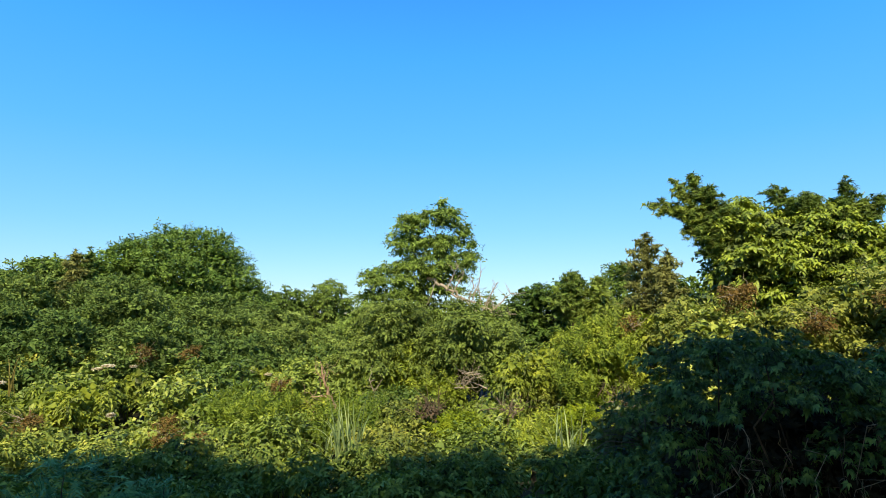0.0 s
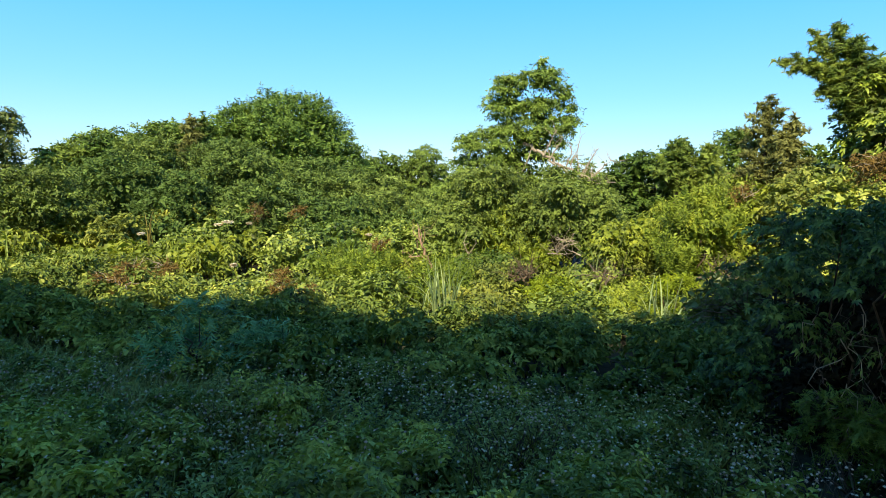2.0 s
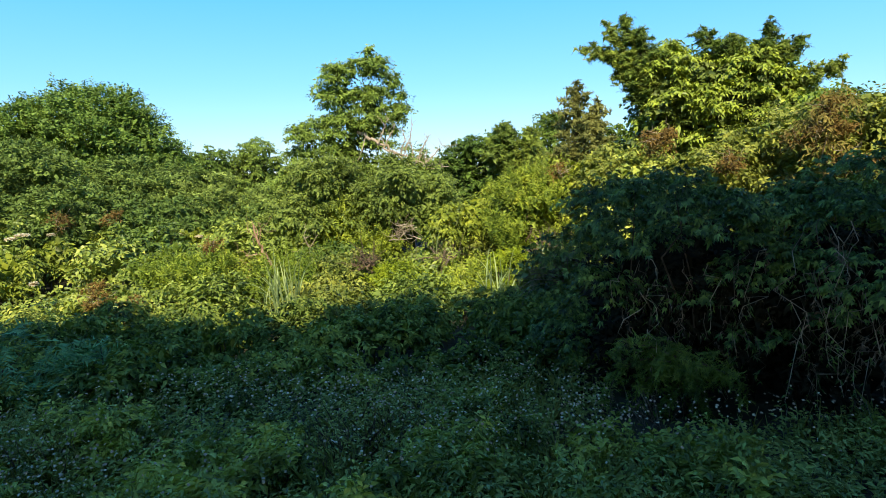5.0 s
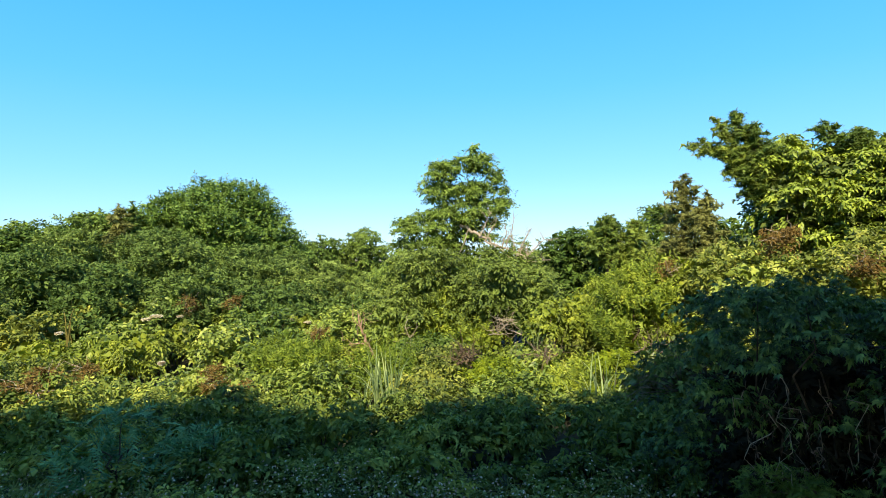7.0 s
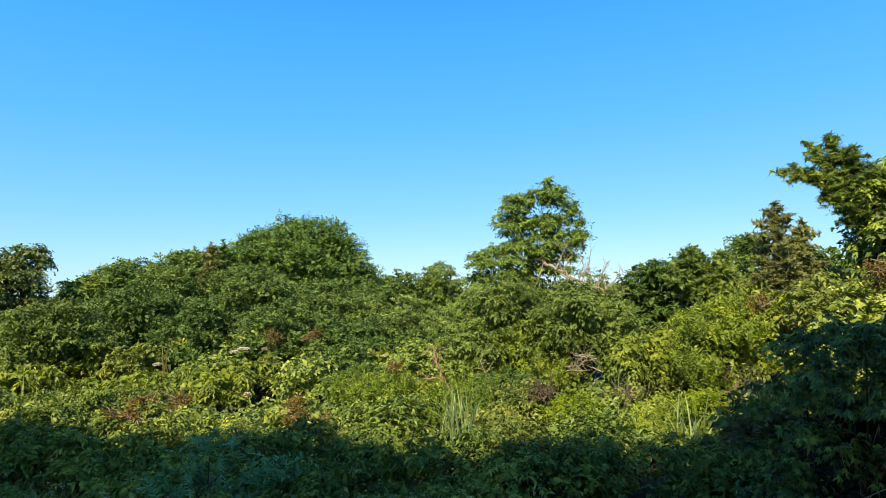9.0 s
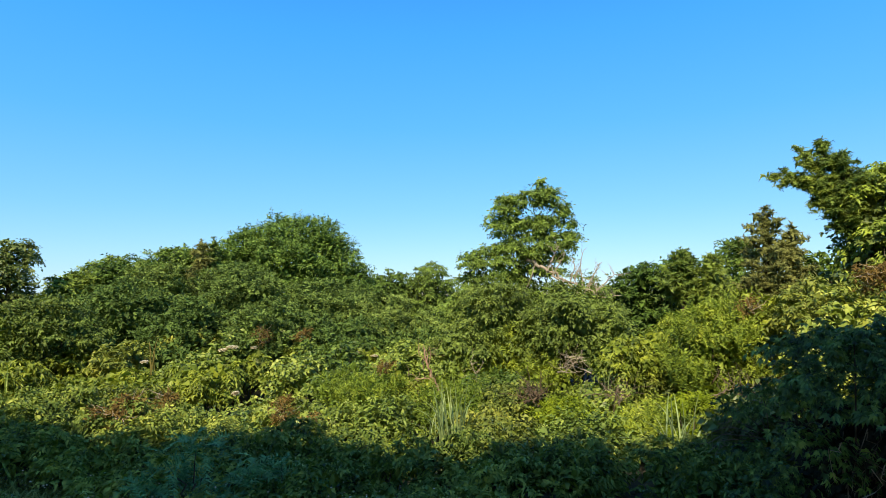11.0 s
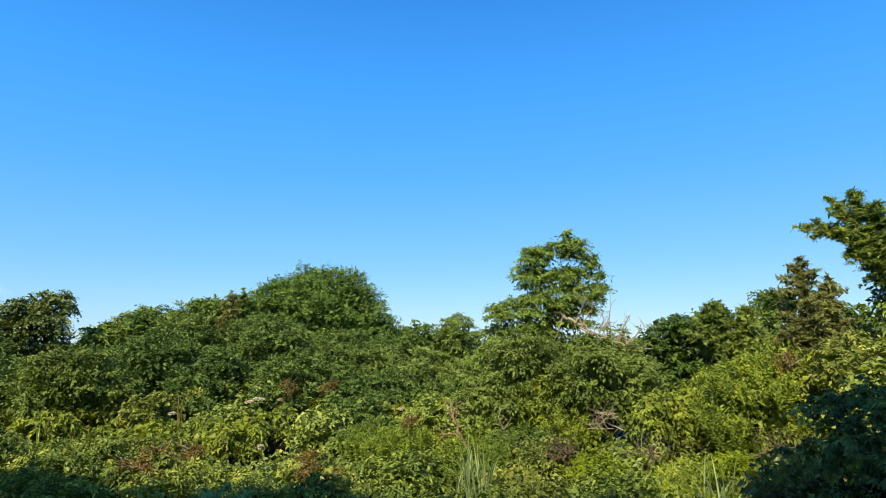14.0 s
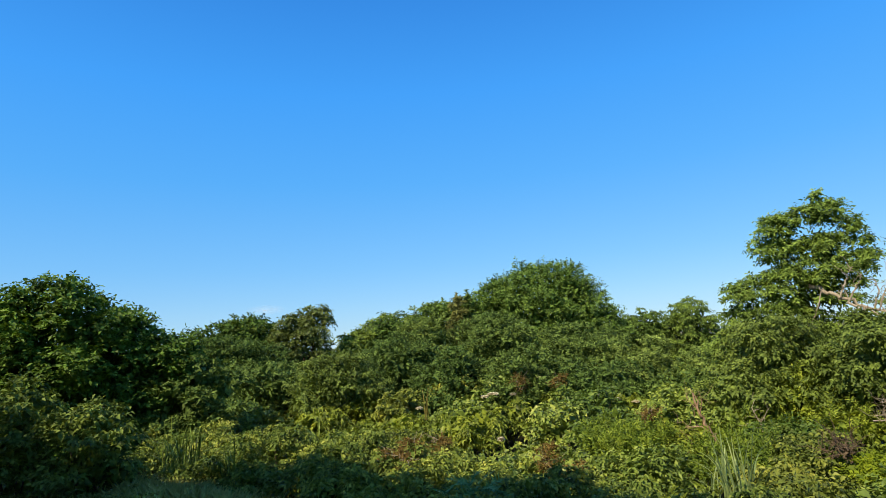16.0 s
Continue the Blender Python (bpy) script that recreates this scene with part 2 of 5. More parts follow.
def wander(rng, a, b, n=7, bend=0.08, sag=0.0):
    """A crooked line from a to b."""
    a, b = np.asarray(a, float), np.asarray(b, float)
    t = np.linspace(0, 1, n)[:, None]
    l = np.linalg.norm(b - a)
    j = rng.normal(0, bend * l, (n, 3)) * np.sin(np.pi * t) ** 0.7
    return a + (b - a) * t + j + np.array([0, 0, sag * l]) * np.sin(np.pi * t)


def waves(p, scale):
    """A cheap smooth noise, about -1 to 1."""
    q = p * scale
    return (np.sin(q[:, 0] * 1.7 + 1.3 * np.sin(q[:, 1] * 1.1 + 0.7)) + np.sin(q[:, 1] * 2.1 + 1.5 * np.sin(q[:, 2] * 1.3 + 2.0))
            + np.sin(q[:, 2] * 2.3 + 1.2 * np.sin(q[:, 0] * 1.9 + 4.0))) / 3


def blades(rng, p, a, n, length, width, fold=0.18, droop=0.15, plain=False):
    """Leaves: stalk ends p, ways a, facings n, one length and width each. Each is its own small folded blade."""
    s = unit(np.cross(n, a))
    n = np.cross(a, s)
    L, W = length[:, None], width[:, None]
    down = np.array([0, 0, -1.0])
    if plain:
        v = np.stack([p - s * W * 0.5, p + s * W * 0.5, p + a * L + down * L * droop], 1)
        q = np.array([[0, 1, 2]])
    else:
        c = p + a * L * 0.45 + n * W * fold
        v = np.stack([p, c + s * W * 0.5, p + a * L + down * L * droop, c - s * W * 0.5], 1)
        q = np.array([[0, 1, 2], [0, 2, 3]])
    k = v.shape[1]
    f = q[None] + (np.arange(len(p)) * k)[:, None, None]
    return v.reshape(-1, 3), f.reshape(-1, 3)


# leaf kinds: material, length, width over length, leaves on a shoot, shoot length, outward, upward, scatter, cover, tuft size and flatness
KINDS = {
    "vine": dict(mat=M_VINE, L=0.12, w=0.58, k=6, shoot=0.36, out=0.8, up=0.3, jit=0.7, cover=0.95, pad=0.34, flat=0.5, droop=0.3),
    "trail": dict(mat=M_TRAIL, L=0.108, w=0.4, k=9, shoot=0.5, out=0.9, up=0.15, jit=0.5, cover=1.0, pad=0.42, flat=0.42, hang=0.7, arch=0.9, droop=0.3),
    "weed": dict(mat=M_WEED, L=0.108, w=0.24, k=14, shoot=0.4, out=0.4, up=1.0, jit=0.4, cover=1.0, pad=0.22, flat=0.9, arch=0.1, hang=0.0),
    "lush": dict(mat=M_LUSH, L=0.114, w=0.46, k=7, shoot=0.42, out=0.7, up=0.6, jit=0.6, cover=1.0, pad=0.32, flat=0.6, droop=0.3),
    "olive": dict(mat=M_OLIVE, L=0.15, w=0.4, k=9, shoot=0.5, out=0.8, up=0.6, jit=0.5, cover=1.0, pad=0.5, flat=0.5, hang=0.15),
    "tangle": dict(mat=M_TANGLE, L=0.108, w=0.46, k=7, shoot=0.34, out=0.8, up=0.3, jit=0.7, cover=1.1, pad=0.28, flat=0.6, droop=0.3),
    "herb": dict(mat=M_HERB, L=0.066, w=0.42, k=8, shoot=0.24, out=0.6, up=0.8, jit=0.6, cover=1.2, pad=0.12, flat=0.9, droop=0.3, heart=0),
    "tree": dict(mat=M_TREE, L=0.2, w=0.42, k=8, shoot=0.6, out=0.8, up=0.7, jit=0.5, cover=1.2, pad=0.55, flat=0.7, fill=1.5, hang=0.2, arch=0.2),
    "leafy": dict(mat=M_BUSH, L=0.108, w=0.56, k=7, shoot=0.42, out=0.8, up=0.2, jit=0.6, cover=1.2, pad=0.42, flat=0.5, droop=0.3),
    "airy": dict(mat=M_AIRY, L=0.125, w=0.46, k=8, shoot=0.46, out=0.9, up=0.25, jit=0.65, cover=2.4, pad=0.3, flat=0.6, fill=1.5, hang=0.5, arch=0.5, heart=0.5),
    "far": dict(mat=M_FAR, L=0.225, w=0.46, k=7, shoot=0.6, out=0.8, up=0.3, jit=0.55, cover=1.25, pad=0.55, flat=0.55, fill=1.4),
    "belt": dict(mat=M_FAR, L=0.4, w=0.5, k=7, shoot=1.0, out=0.8, up=0.3, jit=0.65, cover=0.5, pad=0.9, flat=0.8, plain=True),
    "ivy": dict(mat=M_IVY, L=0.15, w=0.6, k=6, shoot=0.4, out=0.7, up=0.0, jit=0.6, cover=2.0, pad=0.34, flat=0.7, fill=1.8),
    "bank": dict(mat=M_BANK, L=0.09, w=0.48, k=7, shoot=0.3, out=0.8, up=0.25, jit=0.7, cover=1.0, pad=0.25, flat=0.5, droop=0.35, heart=0.25),
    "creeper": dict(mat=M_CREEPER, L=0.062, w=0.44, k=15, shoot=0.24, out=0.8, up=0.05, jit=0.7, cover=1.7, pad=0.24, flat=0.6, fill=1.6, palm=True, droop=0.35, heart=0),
    "feather": dict(mat=M_FEATHER, L=0.1, w=0.24, k=18, shoot=0.5, out=1.0, up=0.25, jit=0.3, cover=1.2, pad=0.2, flat=0.5, hang=0.1, mess=0.15, plain=True, heart=0),
    "cedar": dict(mat=M_CEDAR, L=0.07, w=0.24, k=16, shoot=0.2, out=1.0, up=0.35, jit=0.35, cover=2.2, pad=0.15, flat=0.6, fill=1.5, plain=True, heart=0.5),
    "cedar_far": dict(mat=M_CEDAR, L=0.165, w=0.26, k=12, shoot=0.34, out=1.0, up=0.45, jit=0.35, cover=1.7, pad=0.2, flat=0.6, plain=True, hang=0.0, heart=0.8),
    "cedar_brown": dict(mat=M_BROWN, L=0.14, w=0.26, k=12, shoot=0.32, out=1.0, up=0.5, jit=0.35, cover=1.9, pad=0.2, flat=0.6, plain=True, hang=0.0, heart=1.2),
    "lime": dict(mat=M_LIME, L=0.085, w=0.26, k=14, shoot=0.34, out=1.0, up=-0.05, jit=0.35, cover=1.3, pad=0.2, flat=0.5, hang=0.25, arch=0.5),
    "hung": dict(mat=M_FAR, L=0.18, w=0.5, k=8, shoot=0.5, out=0.8, up=0.0, jit=0.4, cover=1.4, pad=0.4, flat=0.5, fill=1.5, hang=0.8, arch=0.6),
    "withered": dict(mat=M_WITHERED, L=0.1, w=0.24, k=10, shoot=0.45, out=0.7, up=0.0, jit=0.5, cover=0.45, pad=0.25, flat=0.9, hang=0.9, arch=0.8, mess=0.4, heart=0),
    # Herbs like the rest; their lifted colour replaces light missing on the left.
    "nettle": dict(mat=M_LIFTED_HERB, L=0.065, w=0.46, k=8, shoot=0.28, out=0.6, up=0.8, jit=0.5, cover=1.2, pad=0.14, flat=0.9, droop=0.3, heart=0),
    "dense": dict(mat=M_DARK, L=0.14, w=0.52, k=7, shoot=0.45, out=0.9, up=0.3, jit=0.6, cover=1.4, pad=0.45, flat=0.7, fill=1.5, heart=1.6),
    "drape": dict(mat=M_DRAPE, L=0.13, w=0.5, k=8, shoot=0.42, out=0.8, up=0.05, jit=0.6, cover=1.3, pad=0.4, flat=0.5, fill=1.5, droop=0.3, hang=0.5),
    # Filling leaves, painted near black as the shade of a hollow.
    "inner": dict(mat=M_HOLLOW_SHADE, L=0.11, w=0.4, k=8, shoot=0.35, out=0.6, up=0.0, jit=0.8, cover=2.2, pad=0.3, flat=0.8, fill=1.6, plain=True),
    "sprig": dict(mat=M_CEDAR, L=0.045, w=0.2, k=16, shoot=0.17, out=1.0, up=-0.2, jit=0.5, cover=1.2, pad=0.06, flat=0.7, plain=True, heart=0),
    "rust": dict(mat=M_RUST, L=0.08, w=0.3, k=7, shoot=0.30, out=0.6, up=0.4, jit=0.9, cover=1.3, pad=0.2, flat=0.8, mess=0.5, heart=0),
    "shade": dict(mat=M_TREE, L=0.5, w=0.6, k=7, shoot=0.8, out=0.7, up=0.3, jit=0.8, cover=3.2, pad=1.0, flat=0.8, fill=2.4, plain=True, heart=0),
}


def pads(rng, c, r, pad, full, flat, fill):
    """Flat tufts over the outside of the lumps: the sprays that catch the light, with dark gaps between."""
    rows = []
    for i in range(len(c)):
        size = min(pad, r[i].mean() * 0.55)
        area = 4 * np.pi * (r[i].mean() ** 2) * (1.0 if full else 0.7)
        m = max(3, int(area / (np.pi * size ** 2) * 0.8 * fill))
        u = unit(rng.normal(size=(m, 3)))
        if not full:
            u[:, 2] = np.where(u[:, 2] < -0.3, -u[:, 2], u[:, 2])
        q = c[i] + u * r[i] * rng.uniform(0.7, 1.08, (m, 1))
        s = size * rng.uniform(0.55, 1.3, (m, 1))
        ok = np.ones(m, bool)
        for j in range(len(c)):
            if j != i:
                ok &= (((q - c[j]) / r[j]) ** 2).sum(1) > 0.75
        rows.append(np.concatenate([q, s, s, s * flat], 1)[ok])
    return np.concatenate(rows)


def foliage(rng, lumps, kind, thin=1.0, floor=None, full=False, grow=1.0):
    """Leafy shoots: thick on flat tufts outside, thin within the lumps (x, y, z, rx, ry, rz)."""
    K = dict(KINDS[kind])
    K["L"] *= grow
    lumps = np.asarray(lumps, float)
    core, size = len(lumps), K["pad"]
    tufts = pads(rng, lumps[:, :3], lumps[:, 3:6], size, full, K["flat"], K.get("fill", 1.0))
    both = np.concatenate([lumps, tufts])
    c, r = both[:, :3], both[:, 3:6]
    share = np.concatenate([4 * np.pi * lumps[:, 3:6].mean(1) ** 2 * 0.12, np.pi * tufts[:, 3] ** 2])
    leaf = K["L"] ** 2 * K["w"] * 0.5
    shoots = int(share.sum() * K["cover"] * thin / (leaf * K["k"]))
    which = rng.choice(len(both), shoots, p=share / share.sum())
    u = unit(rng.normal(size=(shoots, 3)))
    deep = which < core
    flip = (u[:, 2] < -0.15) & (~deep | (not full))
    u[:, 2] = np.where(flip, -u[:, 2] * rng.uniform(0.2, 1, shoots), u[:, 2])
    u = unit(u)
    rho = np.where(deep, 1 - 0.35 * rng.random(shoots), 1 - 0.5 * rng.random(shoots) ** 1.6)
    p = c[which] + u * r[which] * rho[:, None]
    p += unit(u) * (0.12 * size * waves(p, 2.0 / size))[:, None]
    keep = np.ones(shoots, bool)
    for i in range(core):
        keep &= (which == i) | ((((p - c[i]) / r[i]) ** 2).sum(1) > 0.5)
    if floor is not None:
        keep &= p[:, 2] > floor
    p, u = p[keep], u[keep]
    m, k = len(p), K["k"]
    d = unit(u * K["out"] + np.array([0, 0, 1.0]) * K["up"] + rng.normal(size=(m, 3)) * K["jit"] * 0.6)
    ln = K["shoot"] * rng.uniform(0.5, 1.25, m) * np.where(rng.random(m) < 0.04, 1.45, 1.0)
    side = unit(np.cross(d, rng.normal(size=(m, 3)) * 0.5 + np.array([0, 0, 1.0])))
    fan = 5 if K.get("palm") else 1
    g = k // fan
    t = np.repeat((np.arange(g) + 0.4) / g, fan)
    curve = np.array([0, 0, -K.get("arch", 0.35)]) * K["shoot"]
    pos = p[:, None] + d[:, None] * (ln[:, None] * t)[..., None] + curve * (t ** 2)[None, :, None]
    pos = pos - d[:, None] * (ln * 0.45)[:, None, None]
    sgn = np.repeat(np.where(np.arange(g) % 2 == 0, 1.0, -1.0), fan)
    hang, mess = K.get("hang", 0.35), K.get("mess", 0.26)
    to_light = np.array([-0.05, -0.35, 0.75])
    if fan == 1:
        a = unit(d[:, None] * 0.7 + side[:, None] * sgn[None, :, None] * 0.8 + np.array([0, 0, -hang]) + rng.normal(size=(m, k, 3)) * mess)
        n = unit(u[:, None] * 0.5 + to_light + rng.normal(size=(m, 1, 3)) * 0.42 + rng.normal(size=(m, k, 3)) * mess)
        L = K["L"] * rng.uniform(0.65, 1.2, m * k)
    else:
        jit = np.repeat(rng.normal(size=(m, g, 3)), fan, 1)
        jn = np.repeat(rng.normal(size=(m, g, 3)), fan, 1)
        main = unit(d[:, None] * 0.5 + side[:, None] * sgn[None, :, None] + np.array([0, 0, -0.45]) + jit * 0.3)
        n = unit(u[:, None] * 0.6 + to_light + jn * 0.3)
        ang = np.tile(np.radians([-85, -42, 0, 42, 85]), g)[None, :, None]
        a = unit(main * np.cos(ang) + unit(np.cross(n, main)) * np.sin(ang))
        L = (K["L"] * np.tile([0.6, 0.9, 1.1, 0.9, 0.6], g)[None, :] * rng.uniform(0.7, 1.15, (m, 1))).ravel()
    v, f = blades(rng, pos.reshape(-1, 3), a.reshape(-1, 3), n.reshape(-1, 3), L, L * K["w"],
                  0.14, K.get("droop", 0.15), K.get("plain", False))
    dense = K.get("heart", 0.9)
    if dense:
        big = K["L"] * 1.7
        rows = []
        for i in range(core):
            m = int(4 * np.pi * r[i].mean() ** 2 * 0.3 * dense / (big * big * 0.3)) + 4
            u = unit(rng.normal(size=(m, 3)))
            q = c[i] + u * r[i] * rng.uniform(0.4, 0.66, (m, 1))
            rows.append(q if floor is None else q[q[:, 2] > floor])
        q = np.concatenate(rows)
        m = len(q)
        L = big * rng.uniform(0.7, 1.3, m)
        v2, f2 = blades(rng, q, unit(rng.normal(size=(m, 3)) + np.array([0, 0, -0.3])), unit(rng.normal(size=(m, 3)) * 0.6 + to_light), L, L * 0.6, plain=K.get("plain", False))
        if len(v2):
            f = np.concatenate([f, f2 + len(v)])
            v = np.concatenate([v, v2])
    return v, f


def crown(rng, c, r, n, share=0.42):
    """Lumps that make up an uneven crown."""
    c, r = np.asarray(c, float), np.asarray(r, float)
    rows = [(*c, *(r * 0.72))]
    for i in range(n):
        z = 1 - 1.35 * (i + 0.5) / n
        a = i * 2.39996 + rng.uniform(-0.4, 0.4)
        h = math.sqrt(max(0.0, 1 - z * z))
        q = c + r * np.array([h * math.cos(a), h * math.sin(a), z]) * rng.uniform(0.58, 0.74)
        s = r.mean() * share * rng.uniform(0.7, 1.25)
        rows.append((*q, s * 1.1, s * 1.1, s * 0.85))
    return np.array(rows)


def thing(name, x, y, z, label, category, group=""):
    e = new(name)
    e.empty_display_size = 0.2
    e.location = (x, y, z)
    return tagged(e, label=label, category=category, group=group)


def ground_z(x, y):
    """Height of the ground: a low bank under the viewpoint, falling to a meadow, then to the flat thicket."""
    z = np.interp(y, [-3, 0.3, 4.2, 6.3, 9.0, 12.0], [1.35, 1.35, 0.55, 0.48, 0.1, 0.0])
    return z + 0.04 * np.sin(x * 0.9 + 1.0) * np.sin(y * 0.8)



def bush(name, kind, c, r, label, seed, n=9, thin=1.0, category="bush", group="", extra=(), more=(), grow=1.0):
    """A shrub or vine mound: stems and leaves."""
    rng = np.random.default_rng(seed)
    g = float(ground_z(c[0], c[1]))
    root = thing(name, c[0], c[1], g, label, category, group)
    lumps = crown(rng, c, r, n)
    if len(extra):
        lumps = np.concatenate([lumps, np.array(extra, float)])
    v, f = foliage(rng, lumps, kind, thin, g + 0.05, grow=grow)
    link_mesh("foliage", v, f, KINDS[kind]["mat"], root)
    for part_name, sort, rows in more:
        v, f = foliage(rng, rows, sort, 1.0, g + 0.02)
        link_mesh(part_name, v, f, KINDS[sort]["mat"], root)
    top = np.array(c) + np.array([0, 0, r[2] * 0.35])
    for i in range(3):
        a = i * 2.1 + rng.uniform(0, 0.6)
        end = top + np.array([math.cos(a) * r[0] * 0.55, math.sin(a) * r[1] * 0.55, rng.uniform(-0.25, 0.2) * r[2]])
        foot = np.array([c[0] + math.cos(a) * 0.08, c[1] + math.sin(a) * 0.08, g - 0.05])
        w = 0.012 + 0.010 * r[2]
        v, f = tube(wander(rng, foot, end, 7, 0.06), np.linspace(w, w * 0.3, 7), 5)
        link_mesh("stem", v, f, M_BARK, root, smooth=True)
    return root


def tree(name, kind, lumps, label, seed, foot, thick=0.14, thin=1.0, category="tree", group="", bark=None, limbs=7, more=()):
    """A tree: tapered trunk, limbs that reach into the lumps of the crown, and leaves."""
    rng = np.random.default_rng(seed)
    lumps = np.asarray(lumps, float)
    g = float(ground_z(foot[0], foot[1]))
    root = thing(name, foot[0], foot[1], g, label, category, group)
    mid = lumps[:, :3].mean(0)
    fork = np.array([foot[0] * 0.6 + mid[0] * 0.4, foot[1] * 0.6 + mid[1] * 0.4, g + (mid[2] - g) * 0.55])
    v, f = tube(wander(rng, (foot[0], foot[1], g - 0.1), fork, 9, 0.03), np.linspace(thick, thick * 0.6, 9), 9)
    link_mesh("trunk", v, f, bark or M_BARK, root, smooth=True)
    order = np.argsort(-lumps[:, 3])[:limbs]
    for i in order:
        tip = lumps[i, :3] + np.array([0, 0, lumps[i, 5] * 0.3])
        v, f = tube(wander(rng, fork, tip, 8, 0.06, 0.05), np.linspace(thick * 0.5, thick * 0.08, 8), 6)
        link_mesh("limb", v, f, bark or M_BARK, root, smooth=True)
    v, f = foliage(rng, lumps, kind, thin, g + 0.2, True)
    link_mesh("crown", v, f, KINDS[kind]["mat"], root)
    for part_name, sort, rows in more:
        v, f = foliage(rng, rows, sort, thin, g + 0.2, True)
        link_mesh(part_name, v, f, KINDS[sort]["mat"], root)
    return root


def cedar(x, y, top, width, label, seed, thin=1.0, bare=0.25, kind="cedar_far"):
    """A cedar: straight trunk, ragged rising branches clothed in needle sprays, a pointed leader."""
    rng = np.random.default_rng(seed)
    g = float(ground_z(x, y))
    root = thing("cedar", x, y, g, label, "cedar")
    v, f = tube(wander(rng, (x, y, g - 0.1), (x, y, top - 0.1), 10, 0.012), np.linspace(0.13, 0.015, 10), 8)
    link_mesh("trunk", v, f, M_BARK, root, smooth=True)
    rows = [(x, y, top - 0.12, 0.06, 0.06, 0.2), (x, y, top - 0.4, 0.13, 0.13, 0.25), (x, y, top - 0.75, 0.2, 0.2, 0.3)]
    n = int(16 + width * 9)
    for i in range(n):
        h = g + (top - g) * (bare + (0.95 - bare) * (i + 0.5) / n)
        rest = (top - h) / (top - g)
        reach = width * (0.1 + 1.25 * rest ** 0.85) * rng.uniform(0.5, 1.12)
        a = i * 2.4 + rng.uniform(-0.5, 0.5)
        start = np.array([x, y, h])
        end = start + np.array([math.cos(a) * reach, math.sin(a) * reach, reach * rng.uniform(0.3, 0.75)])
        line = wander(rng, start, end, 6, 0.05, -0.06)
        v, f = tube(line, np.linspace(0.035, 0.008, 6), 5)
        link_mesh("branch", v, f, M_BARK, root, smooth=True)
        for t in np.linspace(0.3, 1.0, max(2, int(reach / 0.22))):
            q = start + (end - start) * t
            w = min(0.16 + 0.16 * (1 - t) + rng.uniform(0, 0.08), 0.06 + reach * 0.34)
            rows.append((*q, w * 1.2, w * 1.2, w * 0.8))
    v, f = foliage(rng, rows, kind, thin, g + 0.3)
    link_mesh("needle_spray", v, f, KINDS[kind]["mat"], root)
    return root


def hanging_stems(root, seed, spots):
    """Dry drooping stems with a few withered leaves, under a canopy: spots (x, y, z, length)."""
    rng = np.random.default_rng(seed)
    for x, y, z, ln in spots:
        a = np.array([x, y, z])
        e = a + np.array([rng.normal(0, 0.10), rng.normal(0, 0.10), -ln])
        line = wander(rng, a, e, 8, 0.09)
        v, f = tube(line, np.linspace(0.0045, 0.002, 8), 4)
        stem = link_mesh("hanging_stem", v, f, M_DEAD if rng.random() < 0.5 else M_TWIG, root, smooth=True)
        m = 26
        t = rng.uniform(0.25, 1.0, m)
        q = np.stack([np.interp(t, np.linspace(0, 1, 8), line[:, j]) for j in range(3)], 1)
        w = unit(rng.normal(size=(m, 3)) * np.array([1, 1, 0.5]) + np.array([0, 0, -0.9]))
        L = rng.uniform(0.02, 0.05, m)
        v, f = blades(rng, q, w, unit(rng.normal(size=(m, 3))), L, L * 0.3, 0.2, 0.4)
        tagged(link_mesh("withered_leaf_spray", v, f, M_CREEPER if rng.random() < 0.55 else M_DRY, stem), kind="stuff")


# ---- ground ----
def build_ground():
    rings = [0.0] + [0.5 * 1.075 ** i for i in range(115)]
    rings = [q for q in rings if q < 2500] + [2500.0]
    seg = 96
    v = [(0, 0, float(ground_z(0, 0)))]
    for q in rings[1:]:
        for s in range(seg):
            a = 2 * math.pi * s / seg
            x, y = q * math.sin(a), q * math.cos(a)
            v.append((x, y, float(ground_z(x, y)) if q < 60 else 0.0))
    f = []
    for i in range(len(rings) - 2):
        for s in range(seg):
            a, b = 1 + i * seg + s, 1 + i * seg + (s + 1) % seg
            f.append((a, b, b + seg, a + seg))
    for s in range(seg):
        f.append((0, 1 + s, 1 + (s + 1) % seg, 1 + (s + 1) % seg))
    me = bpy.data.meshes.new("ground")
    me.from_pydata(v, [], [q[:3] if q[2] == q[3] else q for q in f])
    me.materials.append(M_SOIL)
    for q in me.polygons:
        q.use_smooth = True
    tagged(new("ground", me), label="dark leaf-littered soil under the thicket", category="ground", kind="structure")


build_ground()

# ---- trees that close the place behind the viewpoint and shade the meadow ----
for i, x in enumerate(range(-26, 10, 3)):
    height = float(np.interp(x, [-23, -20, -17, -14, -11, -8, -5, -2, 1, 4, 7], [8.4, 9.0, 10.0, 9.6, 11.7, 12.2, 12.5, 11.9, 12.3, 14.2, 13.4])) + 0.35 * math.sin(i * 2.3)
    rr = np.random.default_rng(900 + i)
    tree("tree", "shade", crown(rr, (x, -4.6, height * 0.55), (2.8, 1.9, height * 0.45), 18), "tall dense broadleaf tree closing the clearing", 900 + i,
         (x, -4.6), 0.2, group="trees behind the meadow", limbs=4)
